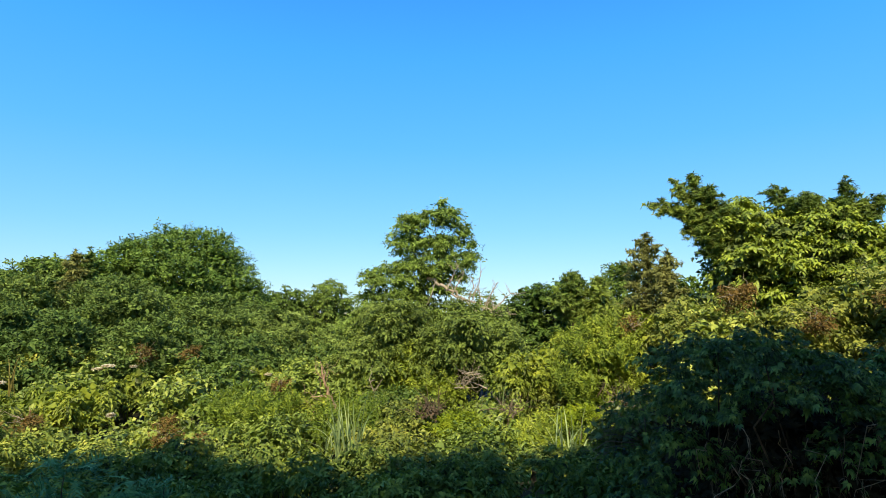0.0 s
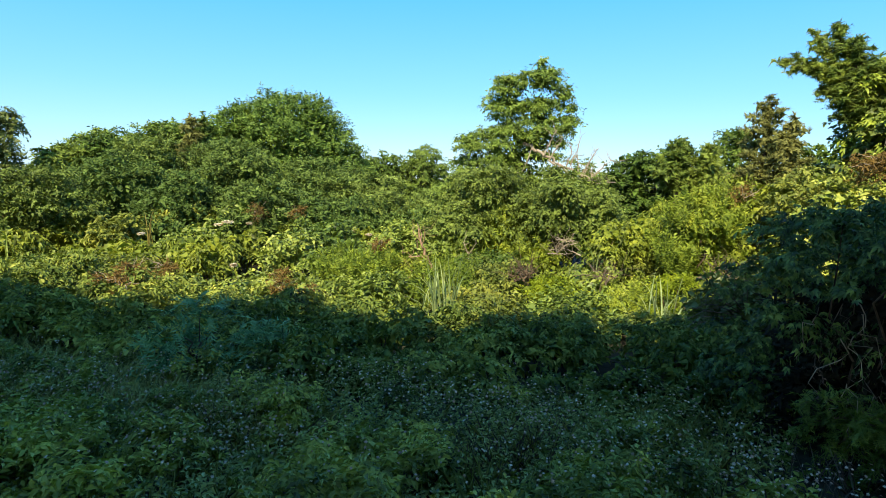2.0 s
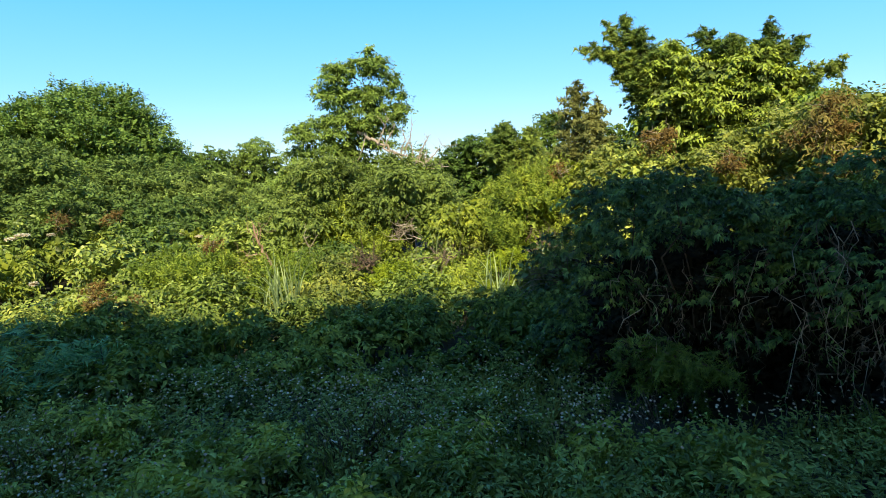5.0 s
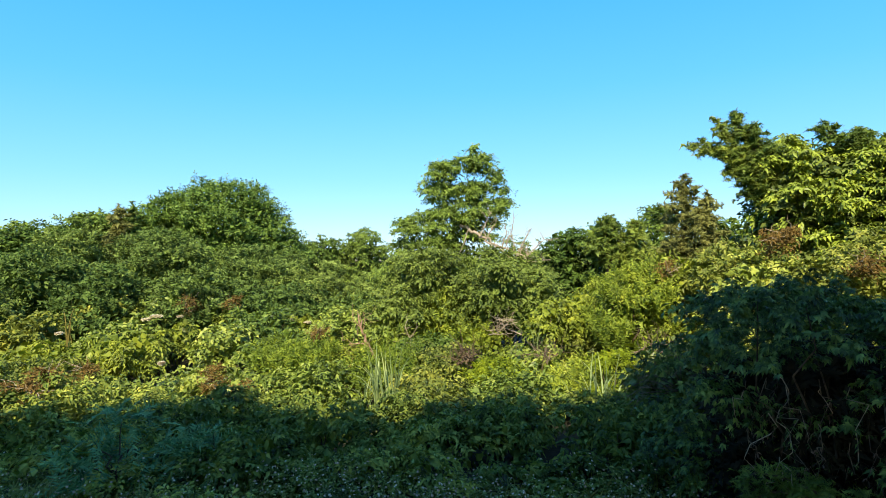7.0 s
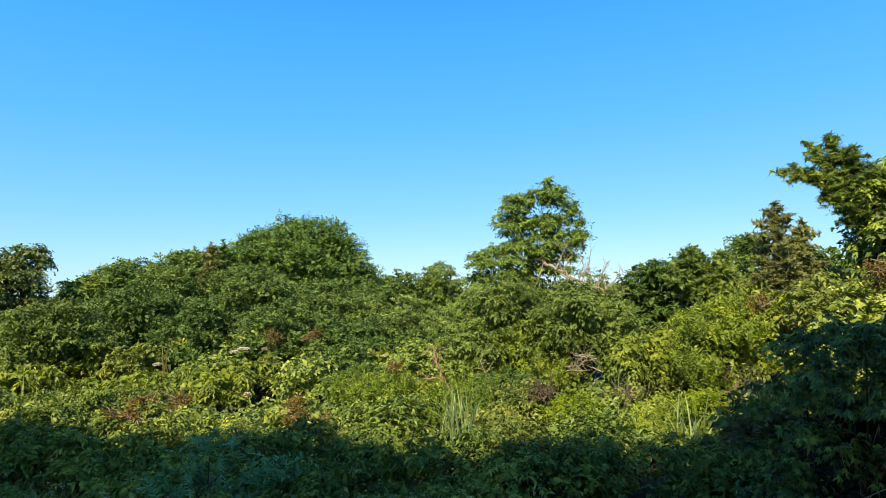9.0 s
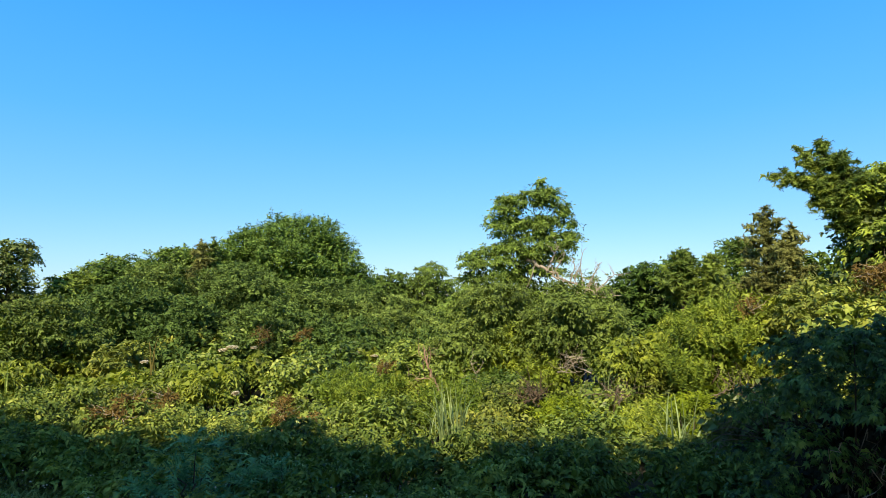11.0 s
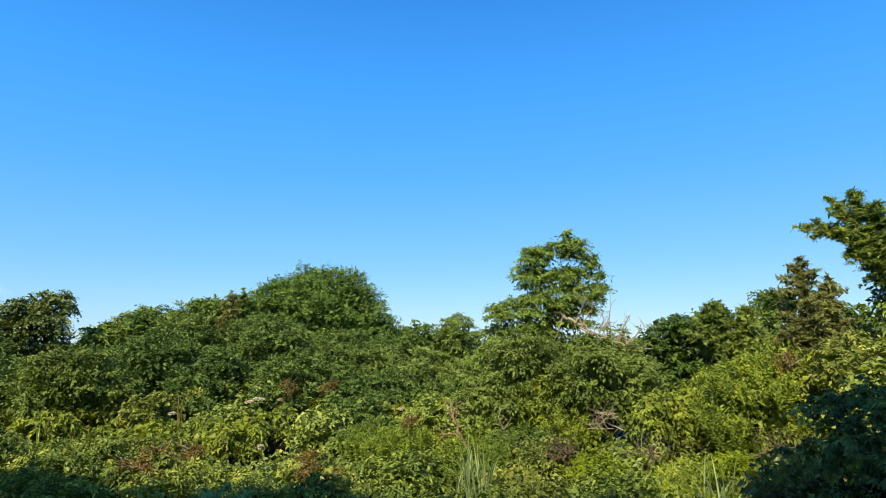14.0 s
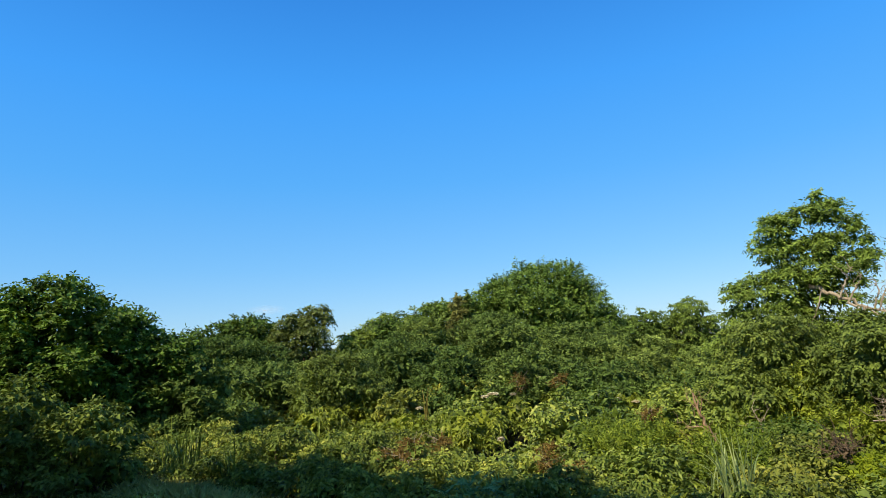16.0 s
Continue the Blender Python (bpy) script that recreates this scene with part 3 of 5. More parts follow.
# Unseen trees added on the right to keep skylight off the creeper bush.
for i, (x, y, height, wide) in enumerate(((9.0, 1.2, 8.2, 2.6), (7.4, -2.6, 10.5, 2.8), (11.5, 4.0, 7.0, 2.4), (6.4, 0.8, 6.2, 2.0))):
    rr = np.random.default_rng(950 + i)
    tree("tree", "shade", crown(rr, (x, y, height * 0.55), (wide, wide, height * 0.45), 16), "unseen dense broadleaf tree added to shade the creeper bush", 950 + i,
         (x, y), 0.18, group="trees behind the meadow", limbs=4)



def dead_wood(name, rows, label, seed, leaves=(), category="branch", mat=None):
    """Bare limbs along given lines, each with fine twigs."""
    rng = np.random.default_rng(seed)
    foot = rows[0][0][0]
    root = thing(name, foot[0], foot[1], foot[2], label, category)
    for line, r in rows:
        p = np.asarray(line, float)
        t = np.linspace(0, len(p) - 1, len(p) * 4)
        q = np.stack([np.interp(t, np.arange(len(p)), p[:, i]) for i in range(3)], 1) + rng.normal(0, r * 0.5, (len(t), 3))
        v, f = tube(q, np.linspace(r, r * 0.35, len(t)), 6)
        link_mesh("limb", v, f, mat or M_DEAD, root, smooth=True)
        for j in range(6):
            a = q[rng.integers(2, len(q))]
            b = a + unit(rng.normal(size=3) + np.array([0, 0, 0.7])) * rng.uniform(0.15, 0.5)
            v, f = tube(wander(rng, a, b, 5, 0.08), np.linspace(r * 0.35, r * 0.12, 5), 4)
            link_mesh("twig", v, f, mat or M_DEAD, root, smooth=True)
    if len(leaves):
        v, f = foliage(rng, leaves, "rust", 3.0)
        tagged(link_mesh("withered_leaf_tuft", v, f, M_RUST, root), kind="stuff")
    return root


def reed_clump(x, y, z, h, w, count, label, seed, mat, lean=0.3):
    """Tall arching reed blades out of one root, with one or two stalks."""
    rng = np.random.default_rng(seed)
    root = thing("reed_clump", x, y, z, label, "reed")
    for i in range(count):
        a, out = rng.uniform(0, 6.28), rng.random() ** 0.8
        hh = h * rng.uniform(0.4, 1.05)
        t = np.linspace(0, 1, 8)[:, None]
        way = np.array([math.cos(a), math.sin(a), 0])
        side = np.array([-way[1], way[0], 0])
        mid = np.array([x, y, z]) + np.array([rng.normal(0, w * 0.35), rng.normal(0, w * 0.3), 0]) + way * (w * 1.3 * out * t + lean * 1.6 * out * rng.uniform(0.3, 1.3) * t ** 3) + np.array([0, 0, hh]) * (t - 0.4 * out * t ** 3)
        b = (0.011 if mat is M_REED else 0.006) * np.sin(np.pi * (0.12 + 0.88 * t)) + 0.002
        v = np.concatenate([mid - side * b, mid + side * b + way * 0.004])
        k = np.arange(7)
        link_mesh("blade", v, np.stack([k, k + 1, k + 9, k + 8], 1), mat, root)
    return root


def tuft(c, r, seed):
    """A patch of withered leaves and twigs caught in the thicket."""
    rng = np.random.default_rng(seed)
    root = thing("withered_tuft", c[0], c[1], c[2] - r, "patch of withered rusty leaves and twigs in the thicket", "withered leaves", "withered tufts")
    v, f = foliage(rng, [(c[0] + rng.normal(0, r * 0.5), c[1] + rng.normal(0, r * 0.5), c[2] + rng.normal(0, r * 0.35), r * q, r * q, r * q) for q in (0.75, 0.6, 0.5, 0.4)], "rust", 1.2, None, True)
    tagged(link_mesh("withered_leaf_spray", v, f, M_RUST, root), kind="stuff")
    for i in range(9):
        a = np.array(c) + rng.normal(0, r * 0.3, 3)
        e = a + unit(rng.normal(size=3) + np.array([0, 0, 0.6])) * r * rng.uniform(0.8, 1.6)
        v, f = tube(wander(rng, a, e, 5, 0.08), np.linspace(0.008, 0.003, 5), 4)
        link_mesh("twig", v, f, M_DEAD, root, smooth=True)


def needle_branch(root, line, r, seed, size=1.0):
    """A cedar branch along a line, with short side sprays that grow finer towards the tip."""
    rng = np.random.default_rng(seed)
    p = np.asarray(line, float)
    t = np.linspace(0, len(p) - 1, 14)
    q = np.stack([np.interp(t, np.arange(len(p)), p[:, i]) for i in range(3)], 1)
    v, f = tube(q, np.linspace(r, r * 0.25, 14), 6)
    branch = link_mesh("branch", v, f, M_BARK, root, smooth=True)
    rows = []
    for i in range(14):
        s = 1 - i / 16
        rows.append((*q[i], (0.1 * s + 0.03) * size, (0.1 * s + 0.03) * size, (0.08 * s + 0.03) * size))
        for k in range(4):
            e = q[i] + unit(rng.normal(size=3) + np.array([0, 0, 0.25]) + (q[-1] - q[0]) * 0.5) * rng.uniform(0.1, 0.38) * (0.35 + s) * size
            rows.append((*e, (0.075 * s + 0.025) * size, (0.075 * s + 0.025) * size, (0.045 * s + 0.02) * size))
    v, f = foliage(rng, rows, "cedar" if size == 1.0 else "sprig", 1.0, None, True)
    link_mesh("needle_spray", v, f, M_CEDAR, branch)


# ---- far trees ----
tree("tree", "tree", list(crown(np.random.default_rng(1010), (-15.68, 34.67, 5.22), (4.44, 4.44, 2.97), 14, 0.3)) + list(crown(np.random.default_rng(1011), (-15.77, 34.63, 3.44), (4.61, 4.61, 2.08), 14, 0.3)) + list(crown(np.random.default_rng(1012), (-18.43, 33.28, 3.68), (1.97, 1.97, 2.01), 14, 0.3)) + list(crown(np.random.default_rng(1013), (-19.01, 32.96, 4.57), (1.62, 1.62, 1.39), 14, 0.3)) + list(crown(np.random.default_rng(1020), (-19.0, 31.9, 5.2), (1.3, 1.3, 1.2), 12, 0.3)) + list(crown(np.random.default_rng(1021), (-17.9, 32.7, 5.9), (1.4, 1.4, 1.3), 12, 0.3)) + list(crown(np.random.default_rng(1014), (-12.67, 35.88, 3.36), (2.17, 2.17, 2.07), 14, 0.3)) + list(crown(np.random.default_rng(1015), (-15.68, 34.67, 1.24), (4.44, 4.44, 1.35), 14, 0.3)) + list(crown(np.random.default_rng(1016), (-15.77, 34.63, 0.75), (4.61, 4.61, 0.81), 14, 0.3)) + list(crown(np.random.default_rng(1017), (-18.43, 33.28, 0.92), (1.97, 1.97, 1.00), 14, 0.3)) + list(crown(np.random.default_rng(1018), (-12.67, 35.88, 0.71), (2.17, 2.17, 0.77), 14, 0.3)), "large domed broadleaf tree with dense bright foliage", 101, (-16.01, 34.43), 0.3)
tree("tree", "far", list(crown(np.random.default_rng(1020), (-19.92, 30.04, 2.89), (2.84, 2.27, 3.26), 12, 0.42)), "broad low tree with vine-hung crown beside the dome", 102, (-19.92, 30.04), 0.2)
tree("tree", "far", list(crown(np.random.default_rng(1030), (-23.73, 28.44, 2.62), (2.35, 1.88, 2.96), 12, 0.42)), "low rounded tree in the far tree line", 103, (-23.73, 28.44), 0.2)
tree("tree", "hung", list(crown(np.random.default_rng(1040), (-11.34, 40.49, 2.37), (2.18, 1.75, 2.68), 8, 0.42)), "small low tree draped with vines in the far tree line", 104, (-11.34, 40.49), 0.15)
tree("tree", "hung", list(crown(np.random.default_rng(1050), (-8.48, 41.18, 2.63), (1.87, 1.50, 2.96), 8, 0.42)), "small round-headed tree draped with vines", 105, (-8.48, 41.18), 0.15)
tree("tree", "far", list(crown(np.random.default_rng(1060), (-21.94, 27.30, 2.56), (2.33, 1.86, 2.89), 10, 0.42)), "low rounded tree in the far tree line", 106, (-21.94, 27.30), 0.18)
tree("tree", "far", list(crown(np.random.default_rng(1070), (-21.08, 30.42, 3.00), (2.18, 1.74, 3.38), 10, 0.42)), "low rounded tree in the far tree line", 107, (-21.08, 30.42), 0.18)
IVY = ((-1.3, 4.4, 0.55), (-0.9, 4.8, 0.55), (-0.4, 5.05, 0.55), (0.1, 5.25, 0.5), (0.5, 5.35, 0.36), (0.4, 4.85, 0.55), (-0.15, 4.4, 0.85), (-1.0, 4.0, 0.9),
       (0.15, 3.7, 0.75), (-1.4, 3.3, 1.1), (-0.2, 2.8, 1.0), (-1.0, 1.9, 1.3), (0.2, 1.6, 0.9))
tree("tree", "ivy", [(-23.43 + 0.68 * q, 21.85 + 0.735 * q, z, w, w, w * 0.85) for q, z, w in IVY], "dark ivy-smothered broken tree with a flat jagged top", 108, (-23.1, 22.2), 0.22)
tree("tree", "far", list(crown(np.random.default_rng(1090), (-23.07, 25.02, 2.19), (1.71, 1.37, 2.47), 9, 0.42)), "low rounded tree in the far tree line", 109, (-23.07, 25.02), 0.18)
tree("tree", "far", list(crown(np.random.default_rng(1100), (-28.33, 20.63, 2.47), (2.97, 2.38, 2.78), 14, 0.42)), "wide low tree in the far tree line", 110, (-28.33, 20.63), 0.2)
tree("tree", "far", list(crown(np.random.default_rng(1110), (-27.53, 19.96, 2.48), (3.01, 2.41, 2.80), 12, 0.42)), "wide low tree in the far tree line", 111, (-27.53, 19.96), 0.2)
tree("tree", "dense", list(crown(np.random.default_rng(1120), (-18.51, 7.61, 4.44), (1.34, 1.34, 1.50), 9, 0.36)) + list(crown(np.random.default_rng(1121), (-17.87, 9.00, 3.63), (1.11, 1.11, 1.36), 9, 0.36)) + list(crown(np.random.default_rng(1122), (-18.92, 6.53, 4.00), (1.11, 1.11, 1.64), 9, 0.36)) + list(crown(np.random.default_rng(1123), (-17.32, 10.01, 3.14), (0.98, 0.98, 1.08), 9, 0.36)) + list(crown(np.random.default_rng(1124), (-18.48, 7.67, 2.99), (1.61, 1.61, 1.13), 9, 0.36)) + list(crown(np.random.default_rng(1125), (-18.89, 6.61, 2.47), (1.23, 1.23, 0.93), 9, 0.36)) + list(crown(np.random.default_rng(1126), (-17.75, 9.23, 2.37), (1.25, 1.25, 0.85), 9, 0.36)) + list(crown(np.random.default_rng(1127), (-18.51, 7.61, 1.61), (1.34, 1.34, 1.76), 9, 0.36)) + list(crown(np.random.default_rng(1128), (-17.87, 9.00, 1.25), (1.11, 1.11, 1.36), 9, 0.36)) + list(crown(np.random.default_rng(1129), (-18.92, 6.53, 1.30), (1.11, 1.11, 1.41), 9, 0.36)) + list(crown(np.random.default_rng(1130), (-17.32, 10.01, 1.13), (0.98, 0.98, 1.24), 9, 0.36)) + list(crown(np.random.default_rng(1131), (-18.48, 7.67, 1.02), (1.61, 1.61, 1.12), 9, 0.36)) + list(crown(np.random.default_rng(1132), (-18.89, 6.61, 0.85), (1.23, 1.23, 0.92), 9, 0.36)) + list(crown(np.random.default_rng(1133), (-17.75, 9.23, 0.84), (1.25, 1.25, 0.91), 9, 0.36)), "tall leafy tree with dense dark green foliage at the clearing edge", 112, (-18.25, 8.09), 0.2)
cedar(-17.89, 27.79, 6.05, 1.1, "small ragged cedar with a browned top", 113, 1.0, 0.55, "cedar_brown")
cedar(-17.37, 28.11, 6.17, 0.68, "small ragged cedar with a browned top", 114, 1.0, 0.55)
tree("tree", "belt", list(crown(np.random.default_rng(1150), (-37.60, 35.98, 1.57), (3.23, 2.59, 1.77), 8, 0.42)), "low tree in the distant tree belt", 115, (-37.60, 35.98), 0.15, group="distant tree belt")
tree("tree", "belt", list(crown(np.random.default_rng(1160), (-36.86, 40.87, 1.59), (3.76, 3.00, 1.80), 8, 0.42)), "low tree in the distant tree belt", 116, (-36.86, 40.87), 0.15, group="distant tree belt")
tree("tree", "belt", list(crown(np.random.default_rng(1170), (-30.04, 40.03, 1.59), (3.76, 3.01, 1.79), 8, 0.42)), "low tree in the distant tree belt", 117, (-30.04, 40.03), 0.15, group="distant tree belt")
tree("tree", "belt", list(crown(np.random.default_rng(1180), (-28.22, 46.09, 1.62), (4.42, 3.53, 1.82), 8, 0.42)), "low tree in the distant tree belt", 118, (-28.22, 46.09), 0.15, group="distant tree belt")
tree("tree", "belt", list(crown(np.random.default_rng(1190), (-22.39, 46.99, 1.62), (4.57, 3.66, 1.83), 8, 0.42)), "low tree in the distant tree belt", 119, (-22.39, 46.99), 0.15, group="distant tree belt")
tree("tree", "belt", list(crown(np.random.default_rng(1200), (-17.70, 53.18, 1.65), (5.23, 4.19, 1.86), 8, 0.42)), "low tree in the distant tree belt", 120, (-17.70, 53.18), 0.15, group="distant tree belt")
tree("tree", "belt", list(crown(np.random.default_rng(1210), (-10.78, 50.92, 1.31), (5.04, 4.03, 1.47), 8, 0.42)), "low tree in the distant tree belt", 121, (-10.78, 50.92), 0.15, group="distant tree belt")
tree("tree", "belt", list(crown(np.random.default_rng(1220), (-7.59, 57.55, 1.30), (5.69, 4.55, 1.46), 8, 0.42)), "low tree in the distant tree belt", 122, (-7.59, 57.55), 0.15, group="distant tree belt")
tree("tree", "belt", list(crown(np.random.default_rng(1230), (0.29, 50.04, 1.31), (4.90, 3.92, 1.48), 8, 0.42)), "low tree in the distant tree belt", 123, (0.29, 50.04), 0.15, group="distant tree belt")
tree("tree", "belt", list(crown(np.random.default_rng(1240), (6.53, 53.65, 1.30), (5.18, 4.14, 1.47), 8, 0.42)), "low tree in the distant tree belt", 124, (6.53, 53.65), 0.15, group="distant tree belt")
tree("tree", "belt", list(crown(np.random.default_rng(1250), (10.58, 48.91, 1.62), (4.63, 3.70, 1.83), 8, 0.42)), "low tree in the distant tree belt", 125, (10.58, 48.91), 0.15, group="distant tree belt")
tree("tree", "belt", list(crown(np.random.default_rng(1260), (17.51, 53.23, 1.64), (4.91, 3.93, 1.85), 8, 0.42)), "low tree in the distant tree belt", 126, (17.51, 53.23), 0.15, group="distant tree belt")
tree("tree", "belt", list(crown(np.random.default_rng(1270), (20.14, 45.80, 1.60), (4.10, 3.28, 1.81), 8, 0.42)), "low tree in the distant tree belt", 127, (20.14, 45.80), 0.15, group="distant tree belt")
tree("tree", "belt", list(crown(np.random.default_rng(1280), (25.36, 45.44, 1.60), (3.92, 3.14, 1.80), 8, 0.42)), "low tree in the distant tree belt", 128, (25.36, 45.44), 0.15, group="distant tree belt")
tree("tree", "belt", list(crown(np.random.default_rng(1290), (29.66, 45.16, 1.60), (3.78, 3.02, 1.80), 8, 0.42)), "low tree in the distant tree belt", 129, (29.66, 45.16), 0.15, group="distant tree belt")
tree("tree", "belt", list(crown(np.random.default_rng(1300), (-46.05, 13.59, 2.26), (2.99, 2.39, 2.55), 8, 0.42)), "low tree in the distant tree belt", 130, (-46.05, 13.59), 0.15, group="distant tree belt")
tree("tree", "belt", list(crown(np.random.default_rng(1310), (-42.12, 15.87, 2.14), (3.05, 2.44, 2.41), 8, 0.42)), "low tree in the distant tree belt", 131, (-42.12, 15.87), 0.15, group="distant tree belt")
tree("tree", "belt", list(crown(np.random.default_rng(1320), (-41.58, 19.69, 2.07), (3.37, 2.69, 2.33), 8, 0.42)), "low tree in the distant tree belt", 132, (-41.58, 19.69), 0.15, group="distant tree belt")
tree("tree", "belt", list(crown(np.random.default_rng(1330), (-39.63, 23.37, 1.97), (3.62, 2.89, 2.22), 8, 0.42)), "low tree in the distant tree belt", 133, (-39.63, 23.37), 0.15, group="distant tree belt")
tree("tree", "belt", list(crown(np.random.default_rng(1340), (-36.32, 26.58, 1.85), (3.76, 3.01, 2.08), 8, 0.42)), "low tree in the distant tree belt", 134, (-36.32, 26.58), 0.15, group="distant tree belt")

# ---- middle shrubs ----
bush("olive_shrub", "olive", (-16.66, 22.56, 2.07), (2.10, 2.10, 2.53), "grey-green olive shrub with arching shoots", 135, 14)
bush("olive_shrub", "olive", (-13.29, 23.56, 2.18), (2.36, 2.36, 2.66), "grey-green olive shrub with arching shoots", 136, 14)
bush("olive_shrub", "olive", (-9.55, 24.23, 1.67), (2.37, 2.37, 2.04), "grey-green olive shrub with arching shoots", 137, 14)
bush("olive_shrub", "olive", (-6.64, 23.11, 1.29), (1.94, 1.94, 1.58), "grey-green olive shrub with arching shoots", 138, 12)
bush("olive_shrub", "olive", (-4.59, 24.62, 1.14), (1.58, 1.58, 1.40), "grey-green olive shrub with arching shoots", 139, 12)
bush("olive_shrub", "olive", (-12.30, 18.29, 1.33), (1.65, 1.65, 1.62), "grey-green olive shrub with arching shoots", 140, 12)
bush("olive_shrub", "olive", (-9.38, 18.84, 1.32), (1.65, 1.65, 1.61), "grey-green olive shrub with arching shoots", 141, 12)
bush("olive_shrub", "olive", (-6.60, 18.93, 1.01), (1.59, 1.59, 1.23), "grey-green olive shrub with arching shoots", 142, 12)
bush("olive_shrub", "olive", (-4.14, 19.62, 0.82), (1.56, 1.56, 1.01), "grey-green olive shrub with arching shoots", 143, 12)
bush("olive_shrub", "olive", (-19.41, 15.81, 1.44), (1.83, 1.83, 1.76), "grey-green olive shrub with arching shoots", 144, 12)
bush("vine_shrub", "leafy", (-15.59, 15.57, 1.43), (1.66, 1.66, 1.75), "leafy green shrub draped in trailing vine", 145, 12)
bush("olive_shrub", "olive", (-15.77, 19.43, 1.80), (1.90, 1.90, 2.20), "grey-green olive shrub with arching shoots", 146, 12)
bush("olive_shrub", "olive", (-22.23, 15.40, 1.70), (1.92, 1.92, 2.08), "grey-green olive shrub with arching shoots", 147, 12)
bush("olive_shrub", "olive", (-17.01, 10.54, 1.47), (1.53, 1.53, 1.79), "spreading grey-green shrub with layered shoots", 148, 12)
bush("olive_shrub", "olive", (-22.53, 16.63, 1.91), (2.33, 2.33, 2.34), "grey-green olive shrub with arching shoots", 149, 12)
bush("leafy_bush", "leafy", (-14.12, 5.09, 1.36), (0.77, 0.80, 1.66), "leafy green bush at the edge of the clearing", 150, 12)
bush("leafy_bush", "leafy", (-12.72, 5.88, 1.17), (0.78, 0.80, 1.43), "leafy green bush at the edge of the clearing", 151, 12)

# ---- centre ----
LEANING = ((-0.02, 6.94, 0.18, 0.27), (0.19, 6.53, 0.47, 0.31), (-0.41, 6.53, 0.59, 0.27), (-1.1, 6.2, 0.59, 0.37), (0.84, 5.63, 0.29, 0.37), (0.72, 6.16, 0.25, 0.25), (-1.3, 5.55, 0.63, 0.51), (-0.41, 5.3, 0.75, 0.39), (0.55, 5.09, 0.59, 0.31), (1.01, 4.77, 0.24, 0.16), (-0.0, 5.71, 0.43, 0.14), (-0.12, 4.62, 0.75, 0.31), (-1.0, 4.56, 0.75, 0.43), (0.46, 4.38, 0.39, 0.16), (-2.2, 4.21, 0.59, 0.53), (-1.6, 3.74, 0.67, 0.57), (-2.55, 3.5, 0.59, 0.57), (-2.2, 2.92, 0.82, 0.61), (-1.7, 2.27, 0.98, 0.66), (-2.88, 2.51, 0.71, 0.53), (-1.3, 4.11, 0.67, 0.41), (-1.24, 3.39, 0.55, 0.49), (-1.14, 2.72, 0.63, 0.45), (0.23, 3.86, 0.47, 0.18), (-0.41, 4.03, 0.59, 0.23), (-0.75, 3.45, 0.3, 0.3), (-0.1, 3.3, 0.3, 0.13), (-0.5, 2.95, 0.45, 0.3))
tree("tree", "airy", [(x, 21.0, z, w, w, h) for x, z, w, h in LEANING] + [(-1.71, 20.98, 1.58, 1.45, 1.45, 1.03), (-2.45, 20.9, 2.3, 0.86, 0.86, 0.95)],
     "slender leaning tree with airy crown", 152, (-1.09, 21.02), 0.15)
bush("leafy_bush", "leafy", (1.25, 20.9, 1.75), (1.2, 0.9, 2.0), "rounded green bush under the bare limb", 360, 12)
bush("leafy_bush", "leafy", (0.5, 19.4, 3.1), (0.4, 0.35, 0.42), "green bush grown up round the bare limb", 361, 8, extra=[(0.95, 19.4, 3.0, 0.42, 0.35, 0.42), (1.5, 19.4, 2.78, 0.45, 0.35, 0.42), (2.1, 19.4, 2.55, 0.5, 0.35, 0.42), (0.3, 19.4, 2.5, 0.6, 0.4, 0.6), (1.3, 19.4, 2.0, 1.2, 0.4, 0.8)])
bush("leafy_bush", "leafy", (-1.53, 18.48, 1.60), (1.45, 1.45, 1.96), "dense rounded dark green bush", 153, 13)
bush("leafy_bush", "leafy", (0.66, 17.53, 1.47), (1.57, 1.57, 1.80), "dense rounded dark green bush", 154, 13)
bush("leafy_bush", "leafy", (-2.46, 16.87, 0.95), (1.09, 1.09, 1.17), "dense rounded dark green bush", 155, 11)

# ---- right-hand trees ----
tree("tree", "far", list(crown(np.random.default_rng(1560), (10.69, 24.85, 2.50), (1.03, 0.82, 2.82), 7, 0.42)), "low green tree of the far tree line", 156, (10.69, 24.85), 0.14)
tree("tree", "far", list(crown(np.random.default_rng(1570), (4.69, 29.67, 3.44), (1.35, 1.35, 1.03), 7, 0.42)) + list(crown(np.random.default_rng(1571), (6.16, 29.40, 3.81), (1.24, 1.24, 1.13), 7, 0.42)) + list(crown(np.random.default_rng(1572), (4.18, 29.75, 2.63), (1.13, 1.13, 0.86), 7, 0.42)) + list(crown(np.random.default_rng(1573), (4.69, 29.67, 1.33), (1.35, 1.35, 1.45), 7, 0.42)) + list(crown(np.random.default_rng(1574), (6.16, 29.40, 1.48), (1.24, 1.24, 1.61), 7, 0.42)) + list(crown(np.random.default_rng(1575), (4.18, 29.75, 0.97), (1.13, 1.13, 1.06), 7, 0.42)), "low green tree of the far tree line", 157, (5.01, 29.61), 0.16)
cedar(6.31, 28.35, 5.12, 1.57, "ragged cedar among low trees", 158, 1.0, 0.45)
cedar(7.52, 28.05, 4.81, 1.23, "ragged cedar among low trees", 159, 1.0, 0.45)
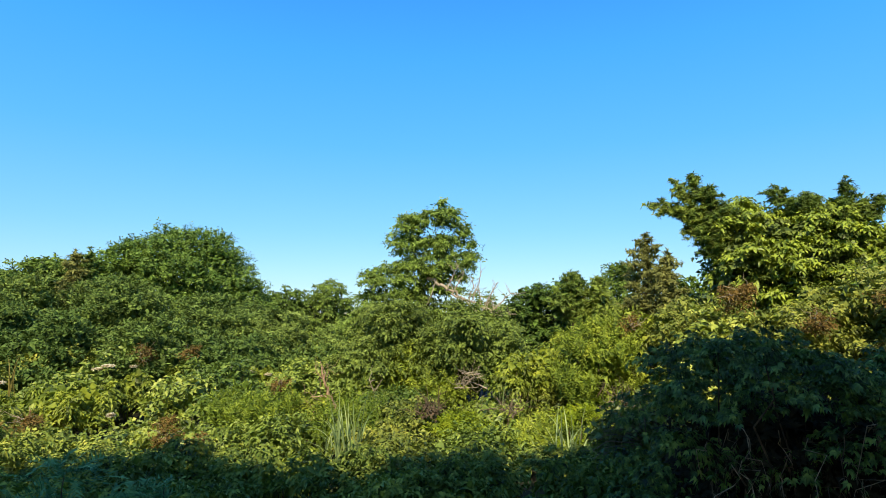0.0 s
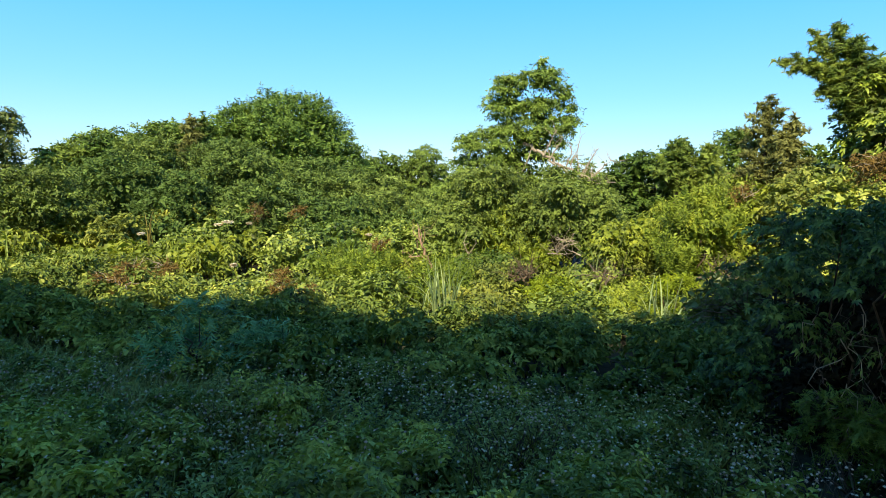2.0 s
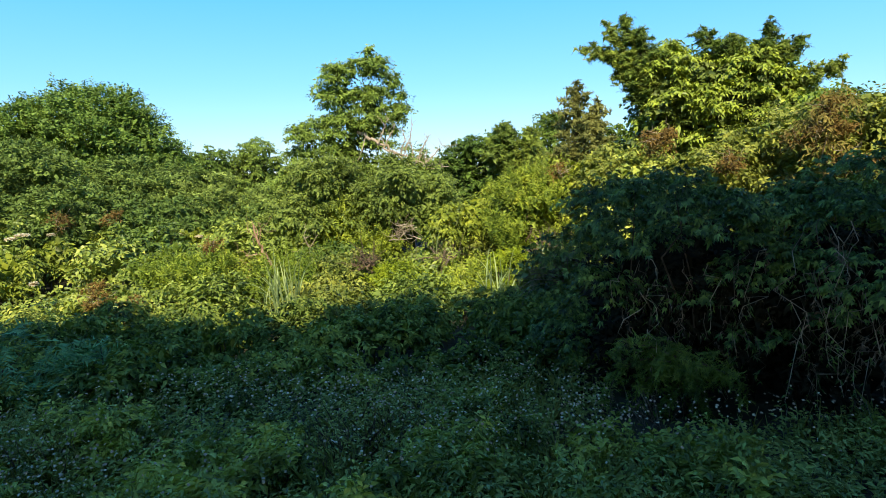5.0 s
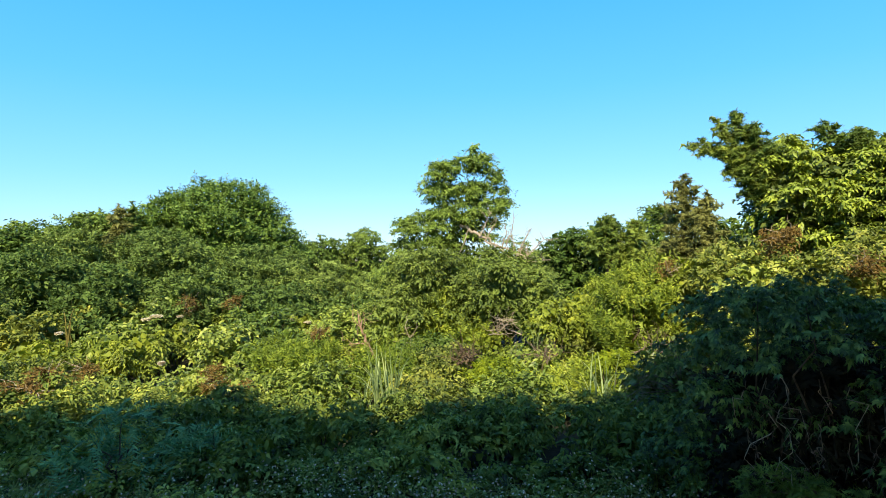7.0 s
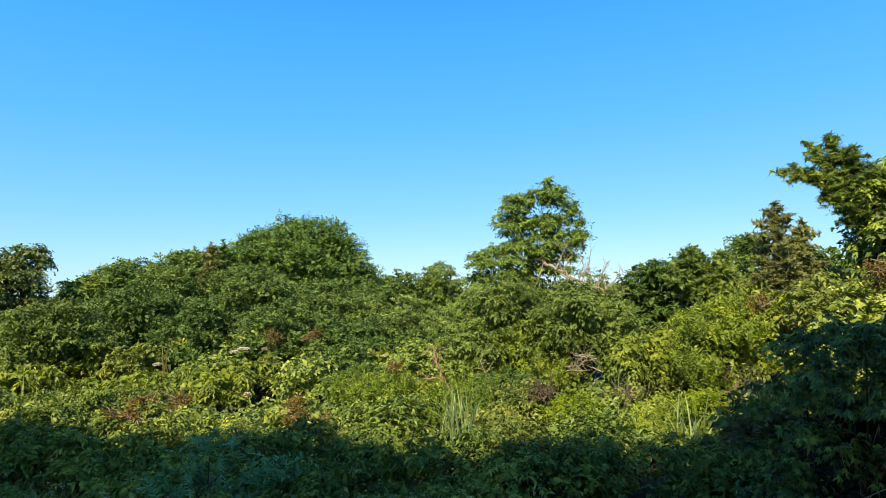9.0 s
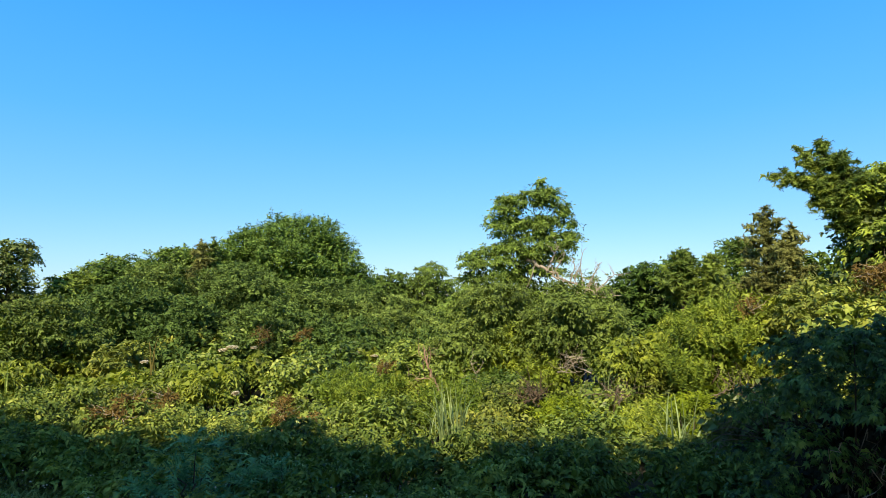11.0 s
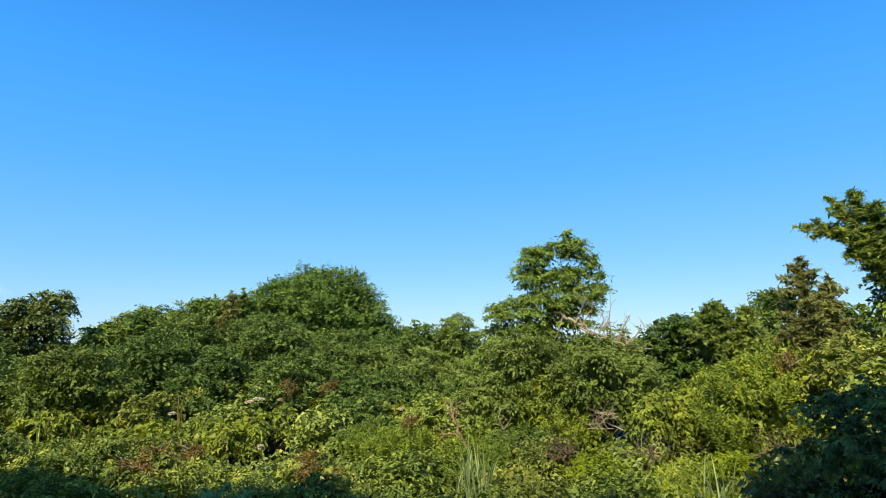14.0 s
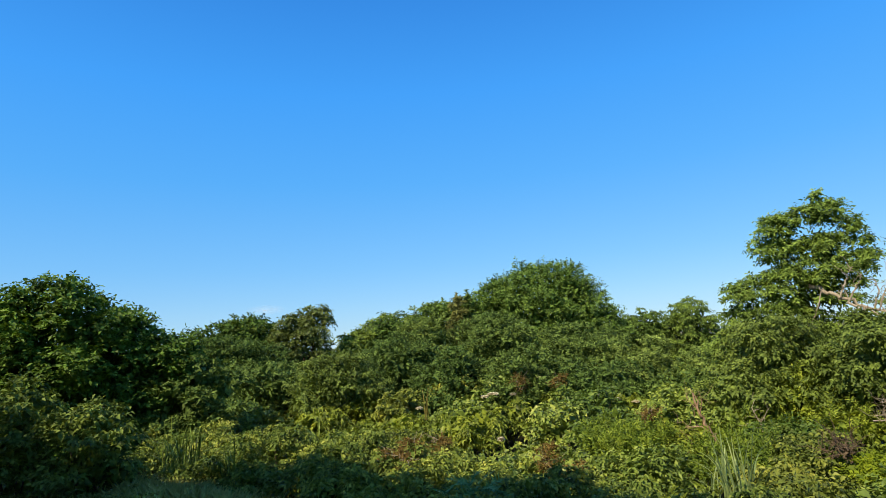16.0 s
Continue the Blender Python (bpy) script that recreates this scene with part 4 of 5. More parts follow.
tree("tree", "far", list(crown(np.random.default_rng(1600), (10.17, 32.49, 5.01), (0.94, 0.94, 0.98), 7, 0.42)) + list(crown(np.random.default_rng(1601), (9.60, 32.66, 3.96), (1.20, 1.20, 1.06), 7, 0.42)) + list(crown(np.random.default_rng(1602), (10.17, 32.49, 2.21), (0.94, 0.94, 2.42), 7, 0.42)) + list(crown(np.random.default_rng(1603), (9.60, 32.66, 1.60), (1.20, 1.20, 1.74), 7, 0.42)), "small round-headed tree in the far tree line", 160, (9.88, 32.57), 0.15)
cedar(8.38, 23.59, 6.25, 1.3, "upright cedar with ragged browning branches", 161, 1.0, 0.3, "cedar_brown")
cedar(9.35, 23.77, 5.6, 1.0, "upright cedar with ragged browning branches", 162, 1.0, 0.3, "cedar_brown")
# Darker ivy leaves within close sky gaps and stand in for the crown's inner shade.
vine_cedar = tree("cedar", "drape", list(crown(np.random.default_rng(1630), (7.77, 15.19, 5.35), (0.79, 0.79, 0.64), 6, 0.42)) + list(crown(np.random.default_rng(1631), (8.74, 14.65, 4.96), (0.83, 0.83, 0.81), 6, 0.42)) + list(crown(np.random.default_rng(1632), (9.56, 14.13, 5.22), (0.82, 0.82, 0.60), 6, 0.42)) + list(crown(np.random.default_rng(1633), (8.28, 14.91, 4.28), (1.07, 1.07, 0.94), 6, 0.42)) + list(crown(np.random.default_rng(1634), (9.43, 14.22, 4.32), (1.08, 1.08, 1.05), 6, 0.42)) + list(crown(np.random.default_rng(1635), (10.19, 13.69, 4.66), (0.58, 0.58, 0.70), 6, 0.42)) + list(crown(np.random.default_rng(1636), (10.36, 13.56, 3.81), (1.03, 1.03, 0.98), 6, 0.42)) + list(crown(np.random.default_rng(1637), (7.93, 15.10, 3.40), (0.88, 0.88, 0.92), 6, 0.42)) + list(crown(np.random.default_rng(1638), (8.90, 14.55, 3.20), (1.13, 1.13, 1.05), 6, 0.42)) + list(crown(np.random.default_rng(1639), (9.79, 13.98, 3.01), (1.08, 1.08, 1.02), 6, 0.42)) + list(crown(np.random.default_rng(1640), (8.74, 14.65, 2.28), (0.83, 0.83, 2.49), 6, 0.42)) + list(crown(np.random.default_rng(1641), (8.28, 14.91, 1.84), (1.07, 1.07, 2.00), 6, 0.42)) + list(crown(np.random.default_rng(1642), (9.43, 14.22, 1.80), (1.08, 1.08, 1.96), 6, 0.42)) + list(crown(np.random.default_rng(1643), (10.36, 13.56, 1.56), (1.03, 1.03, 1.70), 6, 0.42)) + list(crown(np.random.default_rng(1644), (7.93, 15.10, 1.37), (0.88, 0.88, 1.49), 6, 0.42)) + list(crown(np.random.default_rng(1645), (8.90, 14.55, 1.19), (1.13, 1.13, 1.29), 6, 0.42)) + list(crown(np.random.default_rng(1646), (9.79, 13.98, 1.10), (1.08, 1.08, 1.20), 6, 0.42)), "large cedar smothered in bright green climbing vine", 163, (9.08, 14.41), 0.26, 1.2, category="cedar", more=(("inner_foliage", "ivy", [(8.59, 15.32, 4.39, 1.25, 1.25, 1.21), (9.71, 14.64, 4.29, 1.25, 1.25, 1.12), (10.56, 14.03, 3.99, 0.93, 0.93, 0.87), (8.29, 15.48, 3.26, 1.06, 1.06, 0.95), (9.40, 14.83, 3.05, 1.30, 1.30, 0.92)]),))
needle_branch(vine_cedar, [(7.58, 14.95, 4.88), (6.86, 15.29, 5.50), (6.32, 15.51, 5.72), (5.77, 15.73, 6.01)], 0.045, 700)
needle_branch(vine_cedar, [(7.51, 14.98, 5.03), (6.86, 15.29, 5.75), (6.56, 15.42, 6.21), (6.40, 15.48, 6.56)], 0.045, 701)
needle_branch(vine_cedar, [(7.51, 14.98, 5.18), (7.01, 15.22, 6.02), (6.83, 15.30, 6.40), (6.77, 15.33, 6.72)], 0.045, 702)
needle_branch(vine_cedar, [(7.57, 14.95, 5.32), (7.12, 15.17, 6.01), (7.18, 15.14, 6.29)], 0.045, 703)
needle_branch(vine_cedar, [(7.39, 15.04, 4.75), (6.93, 15.25, 5.08), (6.62, 15.39, 5.23)], 0.045, 704)
needle_branch(vine_cedar, [(7.39, 15.04, 4.90), (6.73, 15.34, 5.54), (6.05, 15.62, 6.07)], 0.045, 705)
needle_branch(vine_cedar, [(9.56, 13.77, 4.95), (9.76, 13.63, 5.53), (9.72, 13.66, 6.13)], 0.045, 706)
needle_branch(vine_cedar, [(9.66, 13.70, 4.94), (10.05, 13.42, 5.28), (10.24, 13.27, 5.67)], 0.045, 707)
needle_branch(vine_cedar, [(9.24, 13.99, 5.26), (8.77, 14.28, 5.77), (8.40, 14.50, 6.09)], 0.045, 708)
needle_branch(vine_cedar, [(9.45, 13.85, 5.17), (9.12, 14.06, 5.69), (9.01, 14.14, 5.84)], 0.045, 709)
needle_branch(vine_cedar, [(10.16, 13.34, 4.47), (10.68, 12.92, 4.86), (10.93, 12.72, 5.04)], 0.045, 710)
needle_branch(vine_cedar, [(9.65, 13.71, 5.07), (9.92, 13.52, 5.44), (9.98, 13.47, 5.63)], 0.045, 711)
needle_branch(vine_cedar, [(7.26, 15.10, 4.61), (6.89, 15.27, 5.38), (6.53, 15.43, 5.78)], 0.045, 712)

# ---- lit shrubs on the right ----
bush("vine_mound", "trail", (3.17, 14.20, 1.27), (0.99, 0.99, 1.55), "sunlit mound of yellow-green climbing vine", 164, 11)
bush("vine_mound", "trail", (4.08, 12.92, 1.49), (1.02, 1.02, 1.83), "sunlit mound of yellow-green climbing vine", 165, 12)
bush("vine_mound", "tangle", (5.58, 12.35, 1.58), (1.10, 1.10, 1.93), "sunlit mound of yellow-green climbing vine", 166, 12)
bush("vine_mound", "tangle", (6.23, 10.33, 1.47), (0.91, 0.91, 1.79), "sunlit mound of yellow-green climbing vine", 167, 12)
bush("vine_mound", "tangle", (7.79, 10.49, 1.92), (1.00, 1.00, 2.35), "tall sunlit shrub overgrown with yellow-green vine", 168, 14)
bush("vine_mound", "tangle", (8.47, 9.29, 1.98), (0.95, 0.95, 2.41), "tall sunlit shrub overgrown with yellow-green vine", 169, 14)
bush("vine_mound", "tangle", (9.64, 8.83, 1.80), (0.98, 0.98, 2.20), "tall sunlit shrub overgrown with yellow-green vine", 170, 14)
bush("vine_mound", "drape", (9.66, 11.56, 2.12), (0.87, 0.87, 2.59), "tall shrub hung with bright green climbing vine", 171, 12)
bush("vine_mound", "drape", (9.87, 10.31, 1.96), (0.77, 0.80, 2.40), "tall shrub hung with bright green climbing vine", 172, 12)
bush("vine_mound", "weed", (3.29, 12.42, 1.39), (0.86, 0.86, 1.69), "sunlit mound of yellow-green climbing vine", 173, 8)
bush("vine_mound", "vine", (5.10, 11.14, 1.43), (0.60, 0.80, 1.74), "sunlit mound of yellow-green climbing vine", 174, 8)
bush("vine_mound", "lush", (7.67, 11.31, 1.64), (0.88, 0.88, 2.00), "leafy shrub overgrown with climbing vine", 175, 9)
bush("vine_mound", "tangle", (6.22, 7.00, 1.22), (1.13, 1.13, 1.49), "shaded tangle of bramble behind the creeper", 176, 10)
bush("vine_mound", "tangle", (4.54, 7.61, 1.21), (0.83, 0.83, 1.48), "shaded tangle of bramble behind the creeper", 177, 10)
bush("leafy_bush", "ivy", (2.77, 8.29, 0.84), (0.37, 0.80, 1.02), "dark leafy bush at the edge of the creeper", 178, 10)

bush("vine_mound", "trail", (1.85, 13.9, 1.45), (0.7, 0.7, 0.8), "drooping mound of yellow-green creeper", 351, 9)
bush("juniper_bush", "lime", (2.4, 10.3, 1.22), (0.42, 0.36, 0.16), "low juniper with flat lime-green sprays", 352, 7)
bush("juniper_bush", "lime", (2.15, 9.9, 0.72), (0.4, 0.34, 0.15), "low juniper with flat lime-green sprays", 353, 7)
bush("vine_mound", "lime", (0.35, 11.9, 0.62), (0.6, 0.5, 0.45), "low lime-green feathery creeper in the thicket", 354, 8)

bush("withered_vine", "withered", (7.45, 8.95, 3.15), (0.38, 0.35, 1.0), "withered brown vine hanging down a tall shrub", 355, 9, category="withered vine")
bush("withered_vine", "withered", (5.9, 7.3, 2.2), (0.5, 0.4, 0.6), "withered brown vine tangled over the brambles", 356, 8, category="withered vine")
bush("withered_vine", "withered", (-7.5, 9.9, 0.85), (0.6, 0.45, 0.42), "withered brown vine tangled in the thicket", 357, 8, category="withered vine")

# ---- withered tufts ----
tuft((-7.68, 9.91, 1.10), 0.24, 179)
tuft((-7.55, 10.64, 1.10), 0.20, 180)
tuft((-7.35, 8.90, 1.05), 0.20, 181)
tuft((-4.86, 10.47, 0.85), 0.23, 182)
tuft((-4.30, 10.18, 0.75), 0.16, 183)
tuft((-8.71, 16.94, 1.72), 0.26, 184)
tuft((-7.61, 17.46, 1.78), 0.20, 185)
tuft((5.47, 11.06, 3.25), 0.19, 186)
tuft((5.57, 10.70, 3.37), 0.23, 187)
tuft((7.36, 9.05, 3.28), 0.29, 188)
tuft((7.62, 9.10, 3.69), 0.22, 189)
tuft((7.26, 8.09, 2.80), 0.23, 190)
tuft((6.01, 9.29, 2.86), 0.18, 191)
tuft((-6.92, 8.57, 1.07), 0.20, 192)
tuft((-3.81, 13.52, 1.31), 0.16, 193)
tuft((3.90, 11.93, 2.78), 0.16, 194)

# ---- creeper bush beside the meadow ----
# Near-black leaves behind the creeper paint the shade of its hollow.
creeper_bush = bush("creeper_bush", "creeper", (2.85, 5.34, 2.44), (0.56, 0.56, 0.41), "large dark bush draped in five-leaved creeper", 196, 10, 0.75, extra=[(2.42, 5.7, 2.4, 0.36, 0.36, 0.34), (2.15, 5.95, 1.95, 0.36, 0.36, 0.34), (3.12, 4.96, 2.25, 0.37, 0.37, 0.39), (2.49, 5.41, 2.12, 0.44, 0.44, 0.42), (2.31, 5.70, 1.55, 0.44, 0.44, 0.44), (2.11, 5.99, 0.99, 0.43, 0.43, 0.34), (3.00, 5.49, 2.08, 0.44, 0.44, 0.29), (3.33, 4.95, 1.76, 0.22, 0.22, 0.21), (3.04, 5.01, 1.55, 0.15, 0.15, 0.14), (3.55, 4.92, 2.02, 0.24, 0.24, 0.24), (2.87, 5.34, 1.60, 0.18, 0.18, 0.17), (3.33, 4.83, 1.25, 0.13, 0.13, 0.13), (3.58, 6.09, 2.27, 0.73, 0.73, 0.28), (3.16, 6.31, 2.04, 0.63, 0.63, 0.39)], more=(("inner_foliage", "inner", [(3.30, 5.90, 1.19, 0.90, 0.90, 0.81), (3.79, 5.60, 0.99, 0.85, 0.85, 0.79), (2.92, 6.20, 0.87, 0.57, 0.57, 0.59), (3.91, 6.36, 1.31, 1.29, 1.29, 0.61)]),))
hanging_stems(creeper_bush, 41, [(2.62, 5.24, 1.99, 0.44), (2.64, 5.80, 1.61, 0.79), (3.24, 5.05, 1.88, 0.50), (2.47, 5.11, 2.01, 0.86), (3.46, 5.22, 1.31, 0.46), (2.86, 5.49, 1.44, 0.82), (3.38, 5.04, 1.99, 0.72), (2.94, 5.15, 1.92, 0.40), (3.42, 4.94, 1.33, 0.52), (3.58, 5.24, 1.51, 0.82), (3.01, 5.26, 1.69, 0.59), (2.71, 5.65, 1.73, 0.37), (2.36, 5.23, 1.54, 0.64), (3.16, 5.63, 1.67, 0.46), (2.92, 5.35, 1.87, 0.50), (2.72, 5.10, 1.44, 0.66), (3.10, 4.57, 2.07, 0.48), (3.09, 4.79, 1.61, 0.53), (2.40, 4.95, 1.75, 0.73), (3.49, 5.12, 1.20, 0.88), (2.60, 5.87, 1.71, 0.78), (2.93, 5.33, 1.18, 0.80), (2.70, 5.25, 1.90, 0.43), (2.76, 5.09, 1.25, 0.36), (2.56, 5.69, 1.86, 0.55), (2.94, 5.73, 1.90, 0.58), (2.44, 4.94, 2.08, 0.44), (2.89, 4.68, 2.02, 0.62), (2.52, 4.98, 1.27, 0.64), (3.49, 5.42, 1.63, 0.61)])
hanging_stems(creeper_bush, 42, [(2.47, 4.91, 1.79, 0.58), (2.83, 5.61, 1.16, 0.62), (2.32, 5.20, 1.88, 0.46), (2.51, 5.01, 1.37, 0.38), (3.66, 5.32, 1.49, 0.57), (3.52, 5.17, 1.46, 0.76), (2.80, 4.93, 2.03, 0.83), (3.27, 4.79, 1.34, 0.71), (3.43, 5.26, 1.45, 0.64), (3.00, 4.88, 1.53, 0.86), (3.66, 5.29, 1.95, 0.88), (3.33, 5.42, 1.98, 0.42), (3.17, 4.52, 1.63, 0.44), (3.22, 5.30, 1.52, 0.86), (2.83, 5.72, 2.00, 0.36), (3.49, 5.21, 1.94, 0.78), (3.54, 5.26, 1.53, 0.46), (3.33, 5.41, 1.71, 0.78), (2.70, 4.78, 1.71, 0.37), (3.24, 5.43, 1.57, 0.68), (2.67, 5.62, 1.68, 0.64), (2.54, 5.75, 1.19, 0.40), (3.14, 5.40, 1.68, 0.52), (2.87, 5.75, 1.52, 0.40), (2.69, 5.74, 1.40, 0.63), (3.02, 5.45, 1.22, 0.39), (3.22, 4.78, 1.95, 0.81), (2.72, 4.93, 1.44, 0.83), (2.59, 5.36, 1.93, 0.54), (3.11, 5.33, 1.21, 0.35)])
# The same near-black fill paints shade inside this bush.
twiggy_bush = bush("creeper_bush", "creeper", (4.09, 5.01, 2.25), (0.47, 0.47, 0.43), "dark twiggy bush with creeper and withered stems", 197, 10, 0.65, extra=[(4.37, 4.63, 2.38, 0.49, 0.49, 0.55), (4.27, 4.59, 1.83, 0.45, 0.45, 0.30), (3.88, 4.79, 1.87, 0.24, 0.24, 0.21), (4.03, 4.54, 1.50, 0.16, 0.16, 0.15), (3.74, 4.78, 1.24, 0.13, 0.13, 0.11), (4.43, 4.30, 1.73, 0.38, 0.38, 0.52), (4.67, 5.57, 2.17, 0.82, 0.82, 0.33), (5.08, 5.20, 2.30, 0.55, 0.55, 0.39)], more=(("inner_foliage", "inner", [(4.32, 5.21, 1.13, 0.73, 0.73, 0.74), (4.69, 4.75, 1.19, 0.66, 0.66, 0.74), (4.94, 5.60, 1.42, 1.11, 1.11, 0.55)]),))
hanging_stems(twiggy_bush, 43, [(3.69, 4.55, 1.82, 0.74), (3.70, 4.29, 2.36, 0.82), (4.00, 4.81, 1.49, 0.69), (3.92, 4.17, 1.82, 0.85), (3.75, 4.31, 1.48, 0.83), (4.07, 4.16, 1.81, 0.43), (4.17, 4.31, 2.04, 0.42), (3.60, 4.94, 2.22, 0.45), (4.22, 4.16, 2.05, 0.54), (3.90, 4.28, 2.33, 0.86), (3.49, 4.54, 1.72, 0.52), (3.60, 5.08, 2.35, 0.81), (4.38, 4.44, 1.52, 0.44), (3.98, 4.39, 1.89, 0.87), (3.89, 3.98, 1.50, 0.71), (4.09, 4.34, 1.63, 0.81), (3.66, 4.49, 1.41, 0.68), (4.08, 4.00, 1.75, 0.48), (3.97, 4.85, 1.65, 0.84), (3.94, 4.69, 1.95, 0.51), (3.61, 4.30, 2.42, 0.65), (3.96, 4.19, 1.81, 0.87), (3.72, 4.08, 2.30, 0.89), (4.32, 4.09, 1.49, 0.52), (3.34, 4.55, 2.15, 0.86), (3.99, 3.91, 1.70, 0.48), (3.53, 4.34, 1.44, 0.78), (4.27, 4.55, 1.79, 0.49), (3.66, 4.16, 2.29, 0.37), (3.47, 4.29, 2.32, 0.90)])
hanging_stems(twiggy_bush, 44, [(3.79, 4.69, 1.39, 0.75), (4.22, 4.50, 1.35, 0.75), (4.05, 4.50, 1.65, 0.65), (4.03, 4.63, 2.22, 0.62), (3.62, 4.99, 2.19, 0.49), (3.96, 4.71, 1.62, 0.53), (3.52, 4.21, 2.02, 0.83), (3.26, 4.54, 1.39, 0.44), (4.01, 3.99, 1.64, 0.65), (3.69, 4.23, 1.71, 0.80), (4.50, 4.27, 1.66, 0.87), (3.94, 4.70, 1.43, 0.67), (3.69, 4.97, 1.65, 0.52), (4.06, 4.35, 1.46, 0.37), (4.16, 4.54, 2.12, 0.71), (3.77, 4.62, 1.41, 0.54), (4.37, 4.37, 1.44, 0.84), (4.06, 4.35, 1.68, 0.64), (4.00, 3.83, 2.13, 0.74), (3.92, 4.47, 1.82, 0.49), (3.71, 4.83, 2.31, 0.85), (4.27, 4.56, 2.26, 0.80), (4.03, 4.63, 2.39, 0.69), (4.07, 4.48, 2.38, 0.37), (3.76, 4.36, 2.28, 0.84), (3.97, 4.10, 1.62, 0.56), (3.89, 4.30, 2.39, 0.89), (3.98, 4.09, 1.57, 0.73), (4.08, 4.15, 1.71, 0.45), (3.62, 5.05, 1.31, 0.50)])
cedar_bush = bush("cedar_bush", "sprig", (2.78, 4.93, 1.04), (0.16, 0.16, 0.1), "low drooping cedar spray under the creeper", 198, 5, 0.6)
needle_branch(cedar_bush, [(2.73, 4.84, 1.08), (2.47, 4.98, 1.10), (2.26, 5.07, 0.98), (2.15, 5.12, 0.68)], 0.012, 760, 0.4)
needle_branch(cedar_bush, [(2.77, 4.82, 1.08), (2.52, 4.96, 0.94), (2.36, 5.03, 0.65), (2.29, 5.06, 0.29)], 0.012, 761, 0.4)
needle_branch(cedar_bush, [(2.82, 4.79, 1.03), (2.69, 4.86, 0.80), (2.61, 4.91, 0.51), (2.59, 4.92, 0.22)], 0.012, 762, 0.4)
needle_branch(cedar_bush, [(2.86, 4.77, 1.04), (2.88, 4.76, 0.77), (2.86, 4.77, 0.44)], 0.012, 763, 0.4)
needle_branch(cedar_bush, [(2.73, 4.84, 1.13), (2.51, 4.96, 1.22), (2.33, 5.04, 1.23), (2.19, 5.10, 1.11)], 0.012, 764, 0.4)
needle_branch(cedar_bush, [(2.90, 4.75, 1.10), (3.09, 4.62, 1.02), (3.17, 4.57, 0.77)], 0.012, 765, 0.4)

# ---- small feathery trees at the foot of the bank ----
tree("sapling", "feather", [(-3.78, 5.94, 1.33, 0.32, 0.32, 0.23), (-3.99, 5.81, 1.17, 0.28, 0.28, 0.21), (-3.60, 6.06, 1.15, 0.24, 0.24, 0.24), (-3.88, 5.88, 0.93, 0.34, 0.34, 0.16), (-4.16, 5.68, 0.98, 0.22, 0.22, 0.15), (-3.56, 6.08, 0.88, 0.21, 0.21, 0.16)], "small sapling with feathery blue-green leaves", 199, (-3.82, 5.92), 0.028, category="sapling", limbs=5)
tree("sapling", "feather", [(-3.06, 6.57, 1.03, 0.31, 0.31, 0.23), (-3.26, 6.47, 0.91, 0.22, 0.22, 0.23), (-2.86, 6.66, 0.84, 0.24, 0.24, 0.21), (-3.07, 6.57, 0.68, 0.33, 0.33, 0.18)], "small sapling with feathery blue-green leaves", 200, (-3.04, 6.58), 0.028, category="sapling", limbs=5)

# ---- dead wood ----
dead_wood("dead_branch", [([(-0.62, 20.5, 4.3), (-0.15, 20.15, 4.04), (0.35, 19.9, 3.74), (0.95, 19.82, 3.42), (1.67, 19.77, 3.06)], 0.07), ([(0.12, 19.84, 3.77), (0.31, 19.84, 4.26), (0.55, 19.83, 4.65)], 0.03), ([(0.31, 19.84, 3.67), (0.61, 19.83, 4.16), (0.74, 19.83, 4.45)], 0.03), ([(0.90, 19.82, 3.44), (1.05, 19.81, 3.96), (0.99, 19.81, 4.26)], 0.03), ([(1.28, 19.80, 3.29), (1.28, 19.80, 3.67), (1.18, 19.80, 3.90)], 0.025), ([(1.47, 19.78, 3.19), (1.63, 19.77, 3.48), (1.86, 19.75, 3.13)], 0.025), ([(-0.27, 19.84, 4.07), (-0.46, 19.83, 3.48), (-0.76, 19.83, 2.90)], 0.02), ([(0.61, 19.83, 3.58), (0.70, 19.83, 3.13), (1.09, 19.81, 2.90)], 0.03), ([(1.63, 19.77, 3.09), (1.82, 19.75, 2.90), (1.94, 19.74, 3.13)], 0.03), ([(0.99, 19.81, 3.44), (1.20, 19.80, 3.96), (1.33, 19.79, 4.49)], 0.03), ([(1.40, 19.79, 3.19), (1.70, 19.76, 3.77), (1.91, 19.74, 4.10)], 0.03), ([(1.67, 19.77, 3.06), (2.09, 19.73, 3.48), (2.36, 19.69, 3.71)], 0.03), ([(0.31, 19.84, 3.67), (1.18, 19.80, 2.81), (1.85, 19.75, 2.14)], 0.04), ([(0.74, 19.83, 3.52), (1.50, 19.78, 2.71), (2.26, 19.71, 2.30)], 0.035), ([(1.18, 19.80, 3.29), (1.95, 19.74, 2.90), (2.52, 19.67, 2.98)], 0.03)], "thick bleached dead limb with bare upright twigs", 201, (), "branch", M_DEAD)
dead_wood("dead_branch", [([(-2.13, 13.38, 0.03), (-2.37, 13.34, 0.68), (-2.51, 13.31, 1.04), (-2.69, 13.28, 1.44), (-2.80, 13.25, 1.84)], 0.05), ([(-2.30, 13.35, 0.52), (-2.62, 13.29, 0.74), (-2.93, 13.23, 0.72)], 0.022), ([(-2.48, 13.32, 0.98), (-2.69, 13.28, 1.14), (-2.96, 13.22, 1.15)], 0.026), ([(-2.67, 13.28, 1.38), (-2.61, 13.29, 1.64), (-2.65, 13.29, 1.88)], 0.012), ([(-2.72, 13.27, 1.51), (-2.88, 13.24, 1.71), (-2.89, 13.24, 1.91)], 0.01)], "bare tan-brown forked branch rising from the thicket", 202, (), "branch", M_TAN)
